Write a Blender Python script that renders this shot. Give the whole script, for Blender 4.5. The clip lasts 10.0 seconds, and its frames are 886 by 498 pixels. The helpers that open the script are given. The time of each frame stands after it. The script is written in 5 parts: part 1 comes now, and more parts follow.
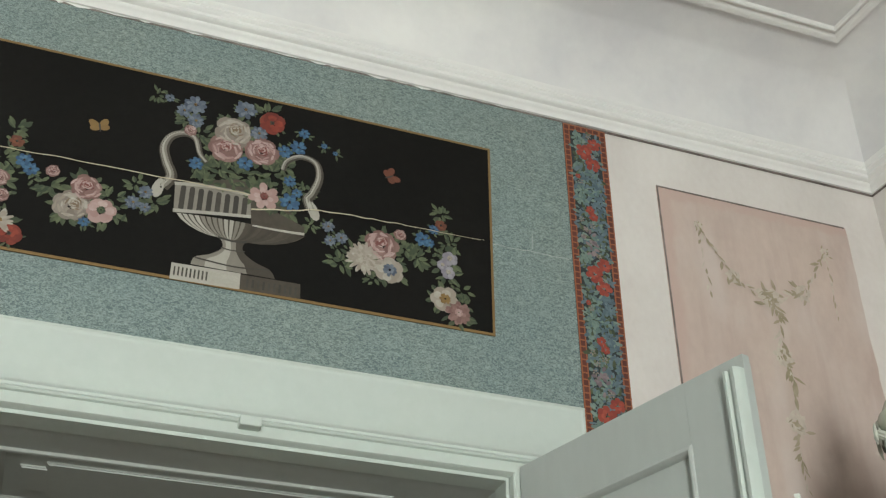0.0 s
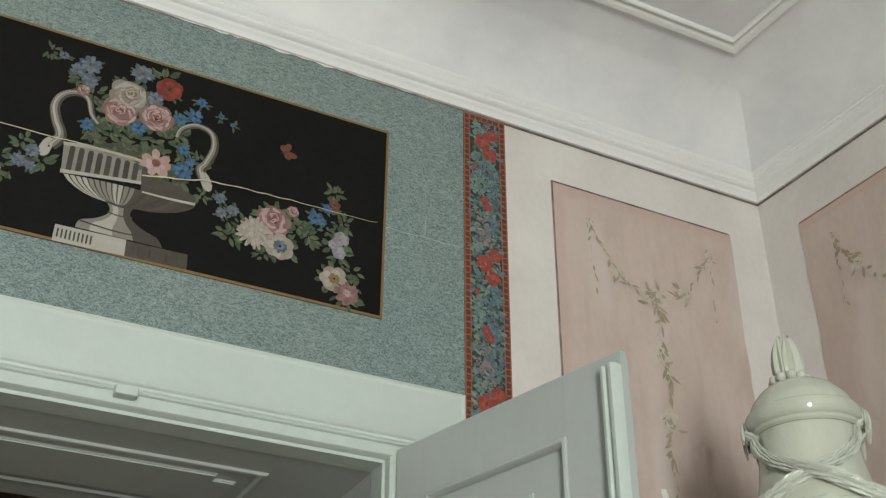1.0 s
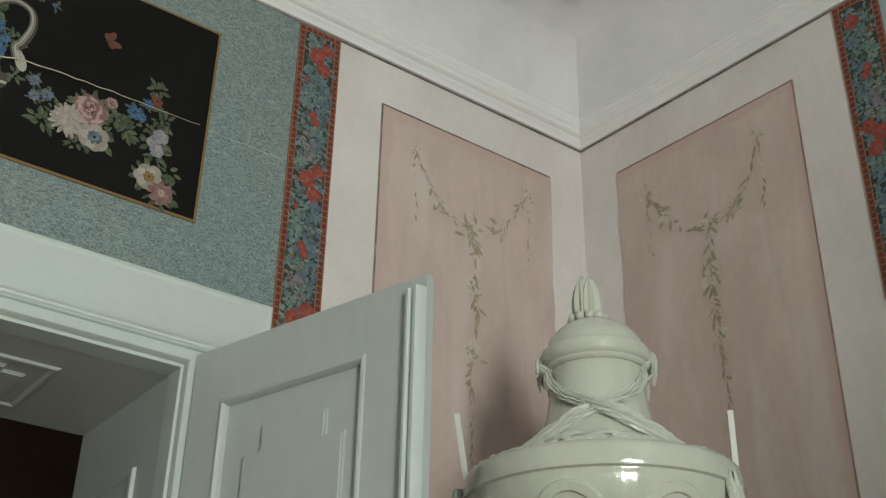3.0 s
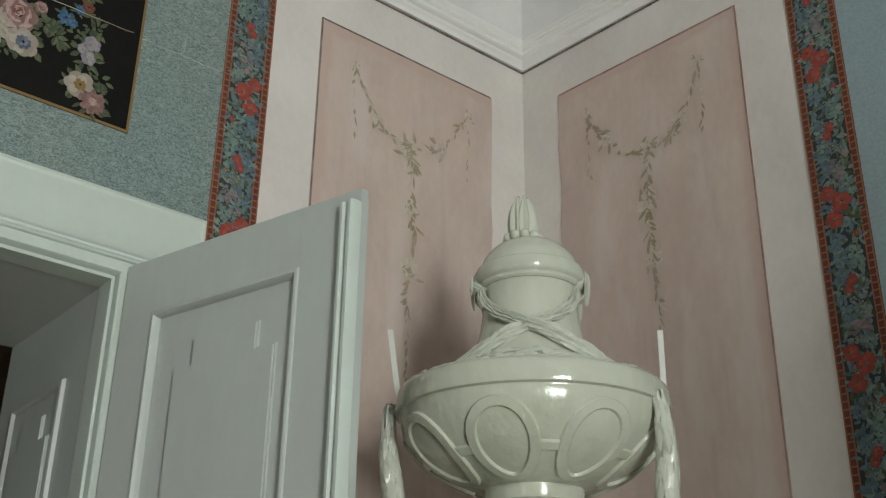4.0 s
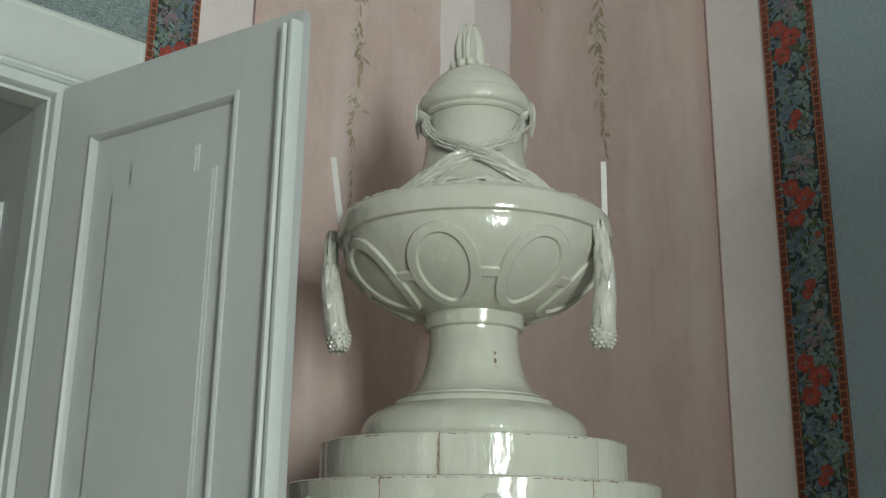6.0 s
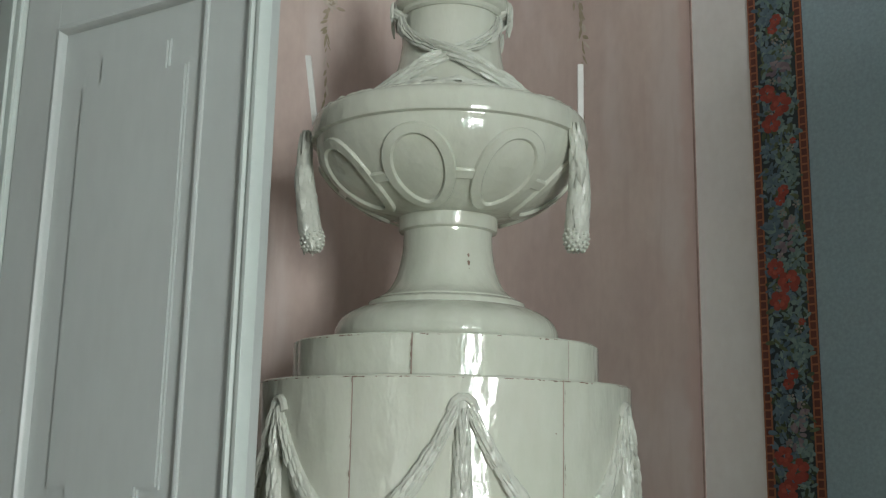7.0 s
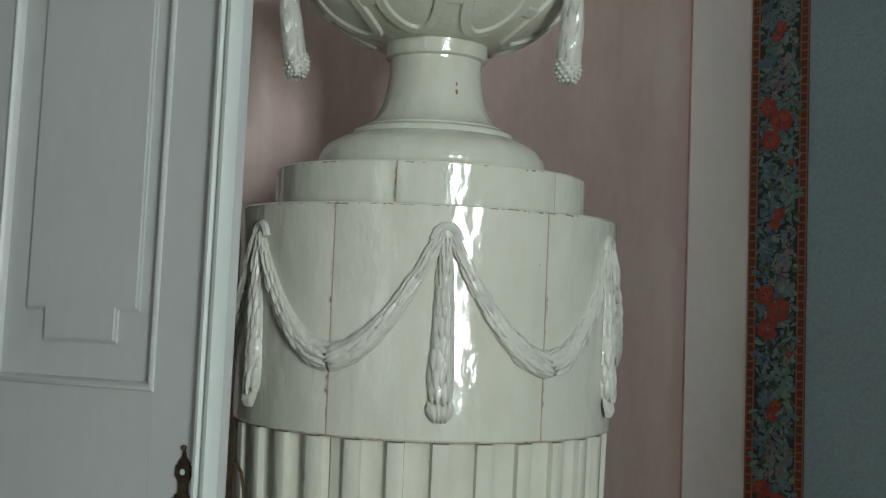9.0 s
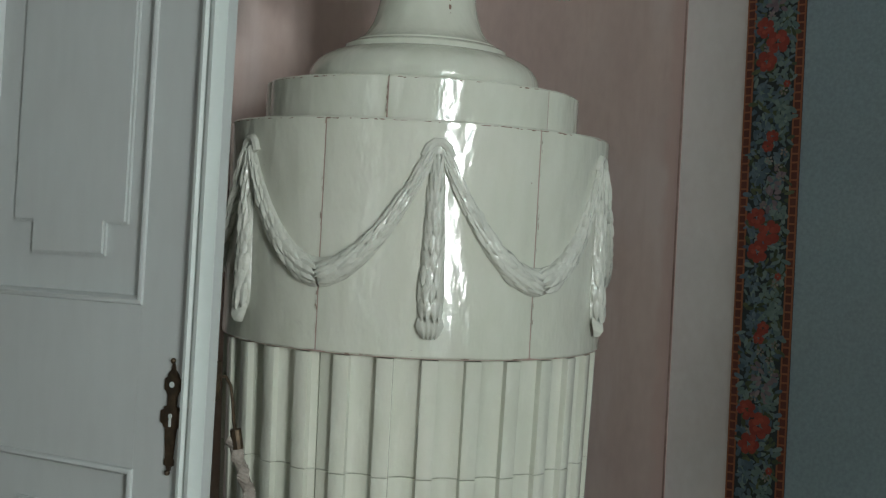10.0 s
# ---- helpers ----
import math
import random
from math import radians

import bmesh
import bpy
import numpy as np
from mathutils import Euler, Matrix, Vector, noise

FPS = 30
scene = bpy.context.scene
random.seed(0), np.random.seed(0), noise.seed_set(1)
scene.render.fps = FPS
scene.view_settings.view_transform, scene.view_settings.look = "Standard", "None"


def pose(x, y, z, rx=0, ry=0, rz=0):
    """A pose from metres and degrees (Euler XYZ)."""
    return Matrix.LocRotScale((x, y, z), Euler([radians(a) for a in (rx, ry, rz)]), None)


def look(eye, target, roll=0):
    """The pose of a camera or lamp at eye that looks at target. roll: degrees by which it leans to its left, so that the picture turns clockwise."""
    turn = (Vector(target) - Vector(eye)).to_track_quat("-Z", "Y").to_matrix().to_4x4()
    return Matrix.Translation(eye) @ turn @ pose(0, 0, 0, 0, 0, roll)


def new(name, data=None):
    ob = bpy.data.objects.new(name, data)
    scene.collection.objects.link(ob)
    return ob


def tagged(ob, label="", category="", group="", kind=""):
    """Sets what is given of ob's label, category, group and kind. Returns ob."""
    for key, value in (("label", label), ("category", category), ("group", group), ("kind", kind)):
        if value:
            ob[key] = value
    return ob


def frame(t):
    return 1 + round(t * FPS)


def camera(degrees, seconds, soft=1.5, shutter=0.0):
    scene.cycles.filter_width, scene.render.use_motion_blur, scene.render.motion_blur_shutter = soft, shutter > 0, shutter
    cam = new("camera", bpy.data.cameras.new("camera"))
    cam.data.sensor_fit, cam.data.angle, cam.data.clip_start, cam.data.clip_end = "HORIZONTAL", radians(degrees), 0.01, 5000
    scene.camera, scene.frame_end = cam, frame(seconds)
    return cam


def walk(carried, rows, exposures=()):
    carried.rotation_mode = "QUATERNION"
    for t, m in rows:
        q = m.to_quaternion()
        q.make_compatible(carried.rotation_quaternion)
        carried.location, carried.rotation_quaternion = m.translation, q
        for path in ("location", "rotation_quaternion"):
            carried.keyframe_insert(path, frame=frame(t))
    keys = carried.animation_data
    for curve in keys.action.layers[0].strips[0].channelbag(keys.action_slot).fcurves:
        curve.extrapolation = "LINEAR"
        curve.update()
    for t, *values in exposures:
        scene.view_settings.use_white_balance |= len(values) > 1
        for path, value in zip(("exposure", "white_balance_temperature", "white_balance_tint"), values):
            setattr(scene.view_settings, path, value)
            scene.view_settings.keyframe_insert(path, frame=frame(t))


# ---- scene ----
cam = camera(42.3, 10.0, soft=1.25)
PATH = [
    (0, (-2.116, -2.124, 1.398), (-1.539, -0.551, 2.489), -0.17),
    (0.5, (-2.115, -2.132, 1.397), (-1.455, -0.582, 2.476), 0.14),
    (1, (-2.104, -2.131, 1.395), (-1.357, -0.614, 2.463), 0.31),
    (1.5, (-2.099, -2.135, 1.395), (-1.274, -0.647, 2.446), 0.68),
    (2, (-2.094, -2.139, 1.387), (-1.192, -0.684, 2.422), 1.14),
    (2.5, (-2.087, -2.136, 1.383), (-1.116, -0.706, 2.389), 1.11),
    (2.7, (-2.082, -2.135, 1.380), (-1.088, -0.711, 2.372), 1.10),
    (3.8, (-2.058, -2.131, 1.365), (-0.926, -0.733, 2.240), 0.97),
    (4, (-2.053, -2.130, 1.362), (-0.905, -0.731, 2.215), 0.84),
    (4.5, (-2.048, -2.141, 1.353), (-0.864, -0.742, 2.153), 0.74),
    (5, (-2.036, -2.134, 1.347), (-0.811, -0.736, 2.085), 0.47),
    (5.5, (-2.028, -2.128, 1.338), (-0.777, -0.723, 2.016), 0.46),
    (5.7, (-2.027, -2.127, 1.338), (-0.766, -0.717, 1.985), 0.50),
    (6.8, (-2.025, -2.124, 1.336), (-0.696, -0.706, 1.809), 1.35),
    (7, (-2.024, -2.123, 1.336), (-0.681, -0.706, 1.774), 1.11),
    (7.5, (-2.010, -2.112, 1.331), (-0.647, -0.692, 1.686), 1.30),
    (8, (-2.004, -2.107, 1.327), (-0.625, -0.687, 1.610), 1.63),
    (8.5, (-2.001, -2.107, 1.324), (-0.615, -0.683, 1.551), 2.07),
    (9, (-1.997, -2.101, 1.316), (-0.605, -0.676, 1.486), 2.40),
    (9.5, (-1.995, -2.097, 1.312), (-0.592, -0.677, 1.425), 2.88),
    (10, (-1.991, -2.093, 1.303), (-0.577, -0.680, 1.344), 3.07),
]
walk(cam, [(t, look(eye, target, roll)) for t, eye, target, roll in PATH],
     exposures=[(0, 0.14, 6350, 13), (2.5, -0.14, 6350, 13), (4.5, -0.19, 6300, 12), (7.0, -0.13, 6050, 14), (10, -0.36, 5950, 15)])

# ---- light: daylight from windows behind and beside the camera ----
world = bpy.data.worlds.new("sky")
scene.world = world
world.use_nodes = True
wn = world.node_tree
sky = wn.nodes.new("ShaderNodeTexSky")
sky.sky_type, sky.sun_disc = "NISHITA", False
sky.sun_elevation, sky.sun_rotation = radians(38), radians(120)
wn.nodes["Background"].inputs[1].default_value = 0.12
wn.links.new(sky.outputs[0], wn.nodes["Background"].inputs[0])

ROOM_W, ROOM_S, CEIL = -6.2, -5.0, 3.68     # west wall x, south wall y, ceiling height
SLANT = -0.069                               # the east wall leaves the square corner by four degrees


def window_light(x, y, z, w, h, turn, watts, colour):
    lamp = bpy.data.lights.new("window_daylight", "AREA")
    lamp.shape, lamp.size, lamp.size_y, lamp.energy, lamp.color = "RECTANGLE", w, h, watts, colour
    ob = new("window_daylight", lamp)
    ob.matrix_world = pose(x, y, z, 90, 0, turn)
    return ob


DAY = (0.98, 1.0, 0.90)
NICHE = 0.75                                  # depth of the unseen window recesses, chosen to narrow their light
WX, WW = -2.83, 0.86                          # the main window's middle and width
WEST_Y = -2.75                                # the west window's middle
for row, (z, watts) in enumerate(((0.85, 28), (1.48, 35), (2.11, 42))):
    for side in (-0.2, 0.2):
        window_light(WX + side, ROOM_S - NICHE + 0.03, z, 0.32, 0.52, 0, watts, DAY)
# Weak fill through an assumed second south window, out of view.
window_light(-4.75, ROOM_S - NICHE + 0.03, 1.48, 1.0, 1.8, 0, 7, DAY)
for side in (-0.24, 0.24):
    window_light(ROOM_W - 0.17, WEST_Y + side, 1.48, 0.36, 1.8, -90, 4, DAY)


# ---- materials ----
def material(name, base, rough=0.5, second=None, scale=3.0, fine=60.0, amount=0.5, bump=0.1, bump_scale=None, metal=0.0, coat=0.0,
             depth=0.002, stretch=(1, 1, 1), jitter=0.0, fine_amount=0.25, gloss=0.5):
    """A surface with stains at one scale, grain at another, and fine relief."""
    m = bpy.data.materials.new(name)
    m.use_nodes = True
    nt = m.node_tree
    b = nt.nodes["Principled BSDF"]
    geo = nt.nodes.new("ShaderNodeNewGeometry")
    mp = nt.nodes.new("ShaderNodeMapping")
    mp.inputs["Scale"].default_value = stretch
    nt.links.new(geo.outputs["Position"], mp.inputs[0])
    n1 = nt.nodes.new("ShaderNodeTexNoise")
    n1.inputs["Scale"].default_value, n1.inputs["Detail"].default_value, n1.inputs["Roughness"].default_value = scale, 6, 0.6
    n2 = nt.nodes.new("ShaderNodeTexNoise")
    n2.inputs["Scale"].default_value, n2.inputs["Detail"].default_value = fine, 4
    for n in (n1, n2):
        nt.links.new(mp.outputs[0], n.inputs["Vector"])
    ramp = nt.nodes.new("ShaderNodeMapRange")
    ramp.inputs[1].default_value, ramp.inputs[2].default_value = 0.35, 0.65
    ramp.inputs[3].default_value, ramp.inputs[4].default_value = 0.0, amount
    nt.links.new(n1.outputs[0], ramp.inputs[0])
    mix = nt.nodes.new("ShaderNodeMix")
    mix.data_type = "RGBA"
    mix.inputs[6].default_value = (*base, 1)
    mix.inputs[7].default_value = (*(second or [c * 0.75 for c in base]), 1)
    nt.links.new(ramp.outputs[0], mix.inputs[0])
    mul = nt.nodes.new("ShaderNodeMix")
    mul.data_type, mul.blend_type = "RGBA", "OVERLAY"
    mul.inputs[0].default_value = fine_amount
    nt.links.new(mix.outputs[2], mul.inputs[6])
    nt.links.new(n2.outputs[0], mul.inputs[7])
    last = mul.outputs[2]
    if jitter:
        info = nt.nodes.new("ShaderNodeObjectInfo")
        hsv = nt.nodes.new("ShaderNodeHueSaturation")
        rng = nt.nodes.new("ShaderNodeMapRange")
        rng.inputs[3].default_value, rng.inputs[4].default_value = 1 - jitter, 1 + jitter
        nt.links.new(info.outputs["Random"], rng.inputs[0])
        nt.links.new(rng.outputs[0], hsv.inputs["Value"])
        nt.links.new(last, hsv.inputs["Color"])
        last = hsv.outputs[0]
    nt.links.new(last, b.inputs["Base Color"])
    rr = nt.nodes.new("ShaderNodeMapRange")
    rr.inputs[3].default_value, rr.inputs[4].default_value = rough * 0.85, min(1, rough * 1.2)
    nt.links.new(n1.outputs[0], rr.inputs[0])
    nt.links.new(rr.outputs[0], b.inputs["Roughness"])
    b.inputs["Specular IOR Level"].default_value = gloss
    b.inputs["Metallic"].default_value, b.inputs["Coat Weight"].default_value = metal, coat
    if bump:
        n3 = n2
        if bump_scale:
            n3 = nt.nodes.new("ShaderNodeTexNoise")
            n3.inputs["Scale"].default_value, n3.inputs["Detail"].default_value = bump_scale, 3
            nt.links.new(mp.outputs[0], n3.inputs["Vector"])
        bp = nt.nodes.new("ShaderNodeBump")
        bp.inputs["Strength"].default_value, bp.inputs["Distance"].default_value = bump, depth
        nt.links.new(n3.outputs[0], bp.inputs["Height"])
        nt.links.new(bp.outputs[0], b.inputs["Normal"])
    return m


PLASTER = material("ceiling_plaster", (0.86, 0.85, 0.83), 0.85, (0.67, 0.66, 0.675), 1.7, 40, 0.95, 0.3, 7, depth=0.008, fine_amount=0.08)
STUCCO = material("stucco_moulding", (0.84, 0.83, 0.81), 0.75, (0.75, 0.74, 0.74), 5, 90, 0.5, 0.08, fine_amount=0.08)
LIMEWASH = material("limewash_frame", (0.76, 0.72, 0.685), 0.8, (0.59, 0.545, 0.52), 2.2, 60, 0.75, 0.2, 25, depth=0.004, stretch=(1, 1, 0.7), fine_amount=0.12)
LINE = material("painted_dark_line", (0.10, 0.085, 0.075), 0.8, (0.30, 0.25, 0.23), 14, 90, 0.9, 0)
WOOD = material("grey_green_paint", (0.475, 0.51, 0.49), 0.40, (0.445, 0.48, 0.46), 3, 40, 0.5, 0.06, 22, depth=0.002, stretch=(1, 1, 0.3), fine_amount=0.06)
TRIMW = material("white_green_paint", (0.555, 0.615, 0.575), 0.40, (0.515, 0.575, 0.537), 4, 40, 0.5, 0.06, 22, depth=0.002, fine_amount=0.06)
GLAZE = material("cream_green_glaze", (0.612, 0.625, 0.53), 0.055, (0.545, 0.577, 0.475), 4, 30, 0.85, 0.8, 26, depth=0.0046, jitter=0.04, fine_amount=0.12, stretch=(1, 1, 0.45), gloss=0.6)
RELIEF = material("relief_glaze", (0.60, 0.62, 0.54), 0.10, (0.50, 0.52, 0.45), 16, 70, 0.7, 0.55, 95, depth=0.0035, fine_amount=0.12)
JOINT = material("stained_joint", (0.40, 0.30, 0.25), 0.8, (0.26, 0.20, 0.165), 20, 80, 0.8, 0.2)
BRASS = material("dark_brass", (0.12, 0.085, 0.05), 0.45, (0.05, 0.04, 0.03), 40, 150, 0.8, 0.3, metal=0.8)
BLUEWALL = material("blue_grey_wallpaper", (0.285, 0.368, 0.395), 0.75, (0.255, 0.338, 0.365), 3, 140, 0.6, 0.2, 120, depth=0.002)
FLOORW = material("oak_floor", (0.29, 0.21, 0.14), 0.4, (0.22, 0.155, 0.10), 2, 40, 0.7, 0.2, stretch=(1, 8, 1))
DARKROOM = material("brown_room_wall", (0.30, 0.235, 0.18), 0.8, (0.24, 0.185, 0.14), 2, 40, 0.6, 0.1)
RUST = material("rust_stain", (0.25, 0.17, 0.125), 0.6, (0.15, 0.095, 0.065), 60, 200, 0.8, 0)
CORD = material("grey_braided_cord", (0.33, 0.30, 0.255), 0.8, (0.19, 0.165, 0.14), 60, 300, 0.6, 0.3)
WHITEMETAL = material("white_enamel_bar", (0.70, 0.70, 0.66), 0.3, (0.6, 0.6, 0.56), 20, 80, 0.5, 0.05)


# ---- mesh helpers ----
def part(name, bm, mat, parent=None, label="", smooth=False):
    me = bpy.data.meshes.new(name)
    if isinstance(bm, tuple):
        me.from_pydata(bm[0], [], bm[1])
    else:
        bmesh.ops.recalc_face_normals(bm, faces=bm.faces)
        bm.to_mesh(me)
        bm.free()
    me.materials.append(mat)
    if smooth:
        me.polygons.foreach_set("use_smooth", [True] * len(me.polygons))
        me.set_sharp_from_angle(angle=radians(38))
    ob = new(name, me)
    ob.parent = parent
    if label:
        ob["label"] = label
    return ob


def thing(name, label, category, m=None, group="", kind=""):
    ob = new(name)
    ob.empty_display_size = 0.1
    if m is not None:
        ob.matrix_world = m
    return tagged(ob, label, category, group, kind)


def box(bm, x0, x1, y0, y1, z0, z1, bevel=0.0):
    geom = bmesh.ops.create_cube(bm, size=1.0, matrix=Matrix.LocRotScale(((x0 + x1) / 2, (y0 + y1) / 2, (z0 + z1) / 2), None, (x1 - x0, y1 - y0, z1 - z0)))
    if bevel:
        edges = list({e for v in geom["verts"] for e in v.link_edges})
        bmesh.ops.bevel(bm, geom=edges, offset=bevel, segments=2, affect="EDGES", profile=0.5)
    return bm


def boxes(*rows, bevel=0.0):
    bm = bmesh.new()
    for r in rows:
        box(bm, *r, bevel=bevel)
    return bm


def strip(rings, closed=False, caps=True):
    """Faces between rings of points (all of one length), each ring open or closed."""
    verts, faces = [tuple(v) for r in rings for v in r], []
    n = len(rings[0])
    for a in range(len(rings) - 1):
        for i in range(n if closed else n - 1):
            j = (i + 1) % n
            faces.append((a * n + i, a * n + j, (a + 1) * n + j, (a + 1) * n + i))
    if caps and closed:
        faces.append(tuple(range(n - 1, -1, -1)))
        faces.append(tuple(range((len(rings) - 1) * n, len(rings) * n)))
    return verts, faces


def joined(pieces):
    verts, faces = [], []
    for v, f in pieces:
        k = len(verts)
        verts += v
        faces += [tuple(i + k for i in q) for q in f]
    return verts, faces


def lathe(profile, seg=96, wobble=0.0, closed=True):
    """A turned body from (radius, z) pairs, from bottom to top."""
    rings = []
    for k in range(seg):
        a = 2 * math.pi * k / seg
        rings.append([(r * math.sin(a), -r * math.cos(a), z) for r, z in profile])
    rings.append(rings[0])
    bm = bmesh.new()
    v, f = strip(rings)
    me = bpy.data.meshes.new("tmp")
    me.from_pydata(v, [], f)
    bm.from_mesh(me)
    bpy.data.meshes.remove(me)
    bmesh.ops.remove_doubles(bm, verts=bm.verts, dist=1e-5)
    return bm


def smooth_profile(points, steps=6):
    """A Catmull-Rom curve through (r, z) points."""
    pts = [points[0], *points, points[-1]]
    out = []
    for i in range(1, len(pts) - 2):
        p0, p1, p2, p3 = (Vector(p) for p in pts[i - 1:i + 3])
        for s in range(steps):
            t = s / steps
            out.append(tuple(0.5 * (2 * p1 + (p2 - p0) * t + (2 * p0 - 5 * p1 + 4 * p2 - p3) * t * t + (3 * p1 - p0 - 3 * p2 + p3) * t ** 3)))
    return out + [tuple(points[-1])]


def frame_ring(x0, x1, z0, z1, steps, plane="xz", at=0.0):
    """A rectangular picture-frame moulding: steps of (inset, proud) from its outer to its inner edge; proud goes towards -y."""
    rings = []
    for inset, proud in steps:
        rings.append([(x0 + inset, at - proud, z0 + inset), (x1 - inset, at - proud, z0 + inset), (x1 - inset, at - proud, z1 - inset), (x0 + inset, at - proud, z1 - inset)])
    return strip(rings, closed=True, caps=False)


def polygon_slab(outline, y0, y1, bevel=0.0):
    """A flat piece in the xz plane with its front at y0 (towards -y) and back at y1."""
    bm = bmesh.new()
    front = [bm.verts.new((x, y0, z)) for x, z in outline]
    face = bm.faces.new(front)
    back = bmesh.ops.extrude_face_region(bm, geom=[face])
    bmesh.ops.translate(bm, vec=(0, y1 - y0, 0), verts=[v for v in back["geom"] if isinstance(v, bmesh.types.BMVert)])
    if bevel:
        edges = [e for e in bm.edges if all(abs(v.co.y - y0) < 1e-6 for v in e.verts)]
        bmesh.ops.bevel(bm, geom=edges, offset=bevel, segments=2, affect="EDGES")
    return bm


def tube(points, radii, sides=8):
    """A round bar along points; one radius or a list."""
    pts = [Vector(p) for p in points]
    if not isinstance(radii, (list, tuple)):
        radii = [radii] * len(pts)
    rings, up = [], Vector((0, 0, 1))
    for i, p in enumerate(pts):
        d = (pts[min(i + 1, len(pts) - 1)] - pts[max(i - 1, 0)]).normalized()
        if abs(d.dot(up)) > 0.95:
            up = Vector((1, 0, 0))
        a = d.cross(up).normalized()
        b = d.cross(a)
        up = a.cross(d)
        rings.append([p + radii[i] * (math.cos(2 * math.pi * k / sides) * a + math.sin(2 * math.pi * k / sides) * b) for k in range(sides)])
    return strip(rings, closed=True)


def east(d, y):
    """x of the line d metres in front of the east wall."""
    return SLANT * y - 1.0024 * d


def room_sweep(profile):
    """A moulding along the north and east walls, mitred in their corner, from (distance from wall, z) pairs."""
    rings = [[(ROOM_W, -d, z) for d, z in profile], [(-0.9334 * d, -d, z) for d, z in profile], [(east(d, ROOM_S), ROOM_S, z) for d, z in profile]]
    return strip(rings)


def structure(name, bm, mat, label, category, smooth=False):
    return tagged(part(name, bm, mat, None, "", smooth), label, category, "", "structure")


# ---- the room's shell ----
DOOR_X0, DOOR_X1, DOOR_Z, DOOR_MID = -2.42, -1.20, 2.31, -1.81
structure("wall_north", boxes((ROOM_W - 0.3, DOOR_X0, 0, 0.5, 0, 3.7), (DOOR_X1, 0.6, 0, 0.5, 0, 3.7), (DOOR_X0, DOOR_X1, 0, 0.5, DOOR_Z, 3.7)), LIMEWASH, "pale limewashed wall with a double doorway", "wall")
bm = bmesh.new()
for z in (0, 3.7):
    for x, y in ((0, 0), (east(0, ROOM_S - 0.3), ROOM_S - 0.3), (1.0, ROOM_S - 0.3), (0.6, 0)):
        bm.verts.new((x, y, z))
bm.verts.ensure_lookup_table()
for q in ((0, 1, 2, 3), (4, 5, 6, 7), (0, 1, 5, 4), (1, 2, 6, 5), (2, 3, 7, 6), (3, 0, 4, 7)):
    bm.faces.new([bm.verts[i] for i in q])
structure("wall_east", bm, LIMEWASH, "pale limewashed wall beside the stove", "wall")
WIN_Z0, WIN_Z1 = 0.5, 2.45
structure("wall_south", boxes((ROOM_W - 0.3, -5.3, ROOM_S - 0.8, ROOM_S, 0, 3.7), (-4.2, -3.3, ROOM_S - 0.8, ROOM_S, 0, 3.7), (-1.85, 0.34, ROOM_S - 0.8, ROOM_S, 0, 3.7),
          (-5.3, -4.2, ROOM_S - 0.8, ROOM_S, 0, WIN_Z0), (-5.3, -4.2, ROOM_S - 0.8, ROOM_S, WIN_Z1, 3.7),
          (-3.3, -1.85, ROOM_S - 0.8, ROOM_S, 0, WIN_Z0), (-3.3, -1.85, ROOM_S - 0.8, ROOM_S, WIN_Z1, 3.7)), BLUEWALL, "blue-grey papered wall with two windows", "wall")
# Unseen wedge, splayed so that more window light reaches the stove corner.
bm = bmesh.new()
for z in (WIN_Z0, WIN_Z1):
    for x, y in ((WX + WW / 2, ROOM_S - 0.8), (-1.85, ROOM_S - 0.8), (-1.85, ROOM_S - 0.001)):
        bm.verts.new((x, y, z))
bm.verts.ensure_lookup_table()
for q in ((0, 1, 2), (3, 4, 5), (0, 1, 4, 3), (1, 2, 5, 4), (2, 0, 3, 5)):
    bm.faces.new([bm.verts[i] for i in q])
structure("unseen_light_splay", bm, TRIMW, "unseen white wedge added to shape the window light", "wall")
structure("wall_west", boxes((ROOM_W - 0.3, ROOM_W, ROOM_S, WEST_Y - 0.5, 0, 3.7), (ROOM_W - 0.3, ROOM_W, WEST_Y + 0.5, 0, 0, 3.7), (ROOM_W - 0.3, ROOM_W, WEST_Y - 0.5, WEST_Y + 0.5, 0, WIN_Z0),
          (ROOM_W - 0.3, ROOM_W, WEST_Y - 0.5, WEST_Y + 0.5, WIN_Z1, 3.7)), BLUEWALL, "blue-grey papered wall with a window", "wall")
# Unseen slab, added to keep window light off the lower east wall.
structure("unseen_light_blocker", boxes((-1.10, 0.30, -2.75, -2.63, 0, 2.24)), BLUEWALL, "unseen blue-grey slab added to shade the lower east wall", "wall")
structure("floor", boxes((ROOM_W - 0.3, 1.0, ROOM_S - 0.3, 4.0, -0.12, 0)), FLOORW, "brown oak floor of the room", "floor")
structure("ceiling", boxes((ROOM_W - 0.3, 1.0, ROOM_S - 0.3, 0.5, CEIL, CEIL + 0.2)), PLASTER, "white plaster ceiling", "ceiling")
cove = [(0.022 + 0.22 * (1 - math.cos(a)), 3.452 + (CEIL - 3.455) * math.sin(a)) for a in [math.pi / 2 * k / 16 for k in range(17)]]
structure("cove", room_sweep(cove), PLASTER, "white plaster cove below the ceiling", "cove", True)
structure("cornice", room_sweep([(0.0, 3.352), (0.010, 3.352), (0.012, 3.362), (0.018, 3.368), (0.022, 3.374), (0.022, 3.378), (0.029, 3.381), (0.034, 3.388), (0.033, 3.396), (0.028, 3.399), (0.028, 3.402),
          (0.033, 3.405), (0.036, 3.411), (0.034, 3.418), (0.029, 3.421), (0.029, 3.4235), (0.031, 3.4255), (0.031, 3.430), (0.025, 3.437), (0.022, 3.4535)]), STUCCO, "white stucco cornice moulding", "cornice", True)
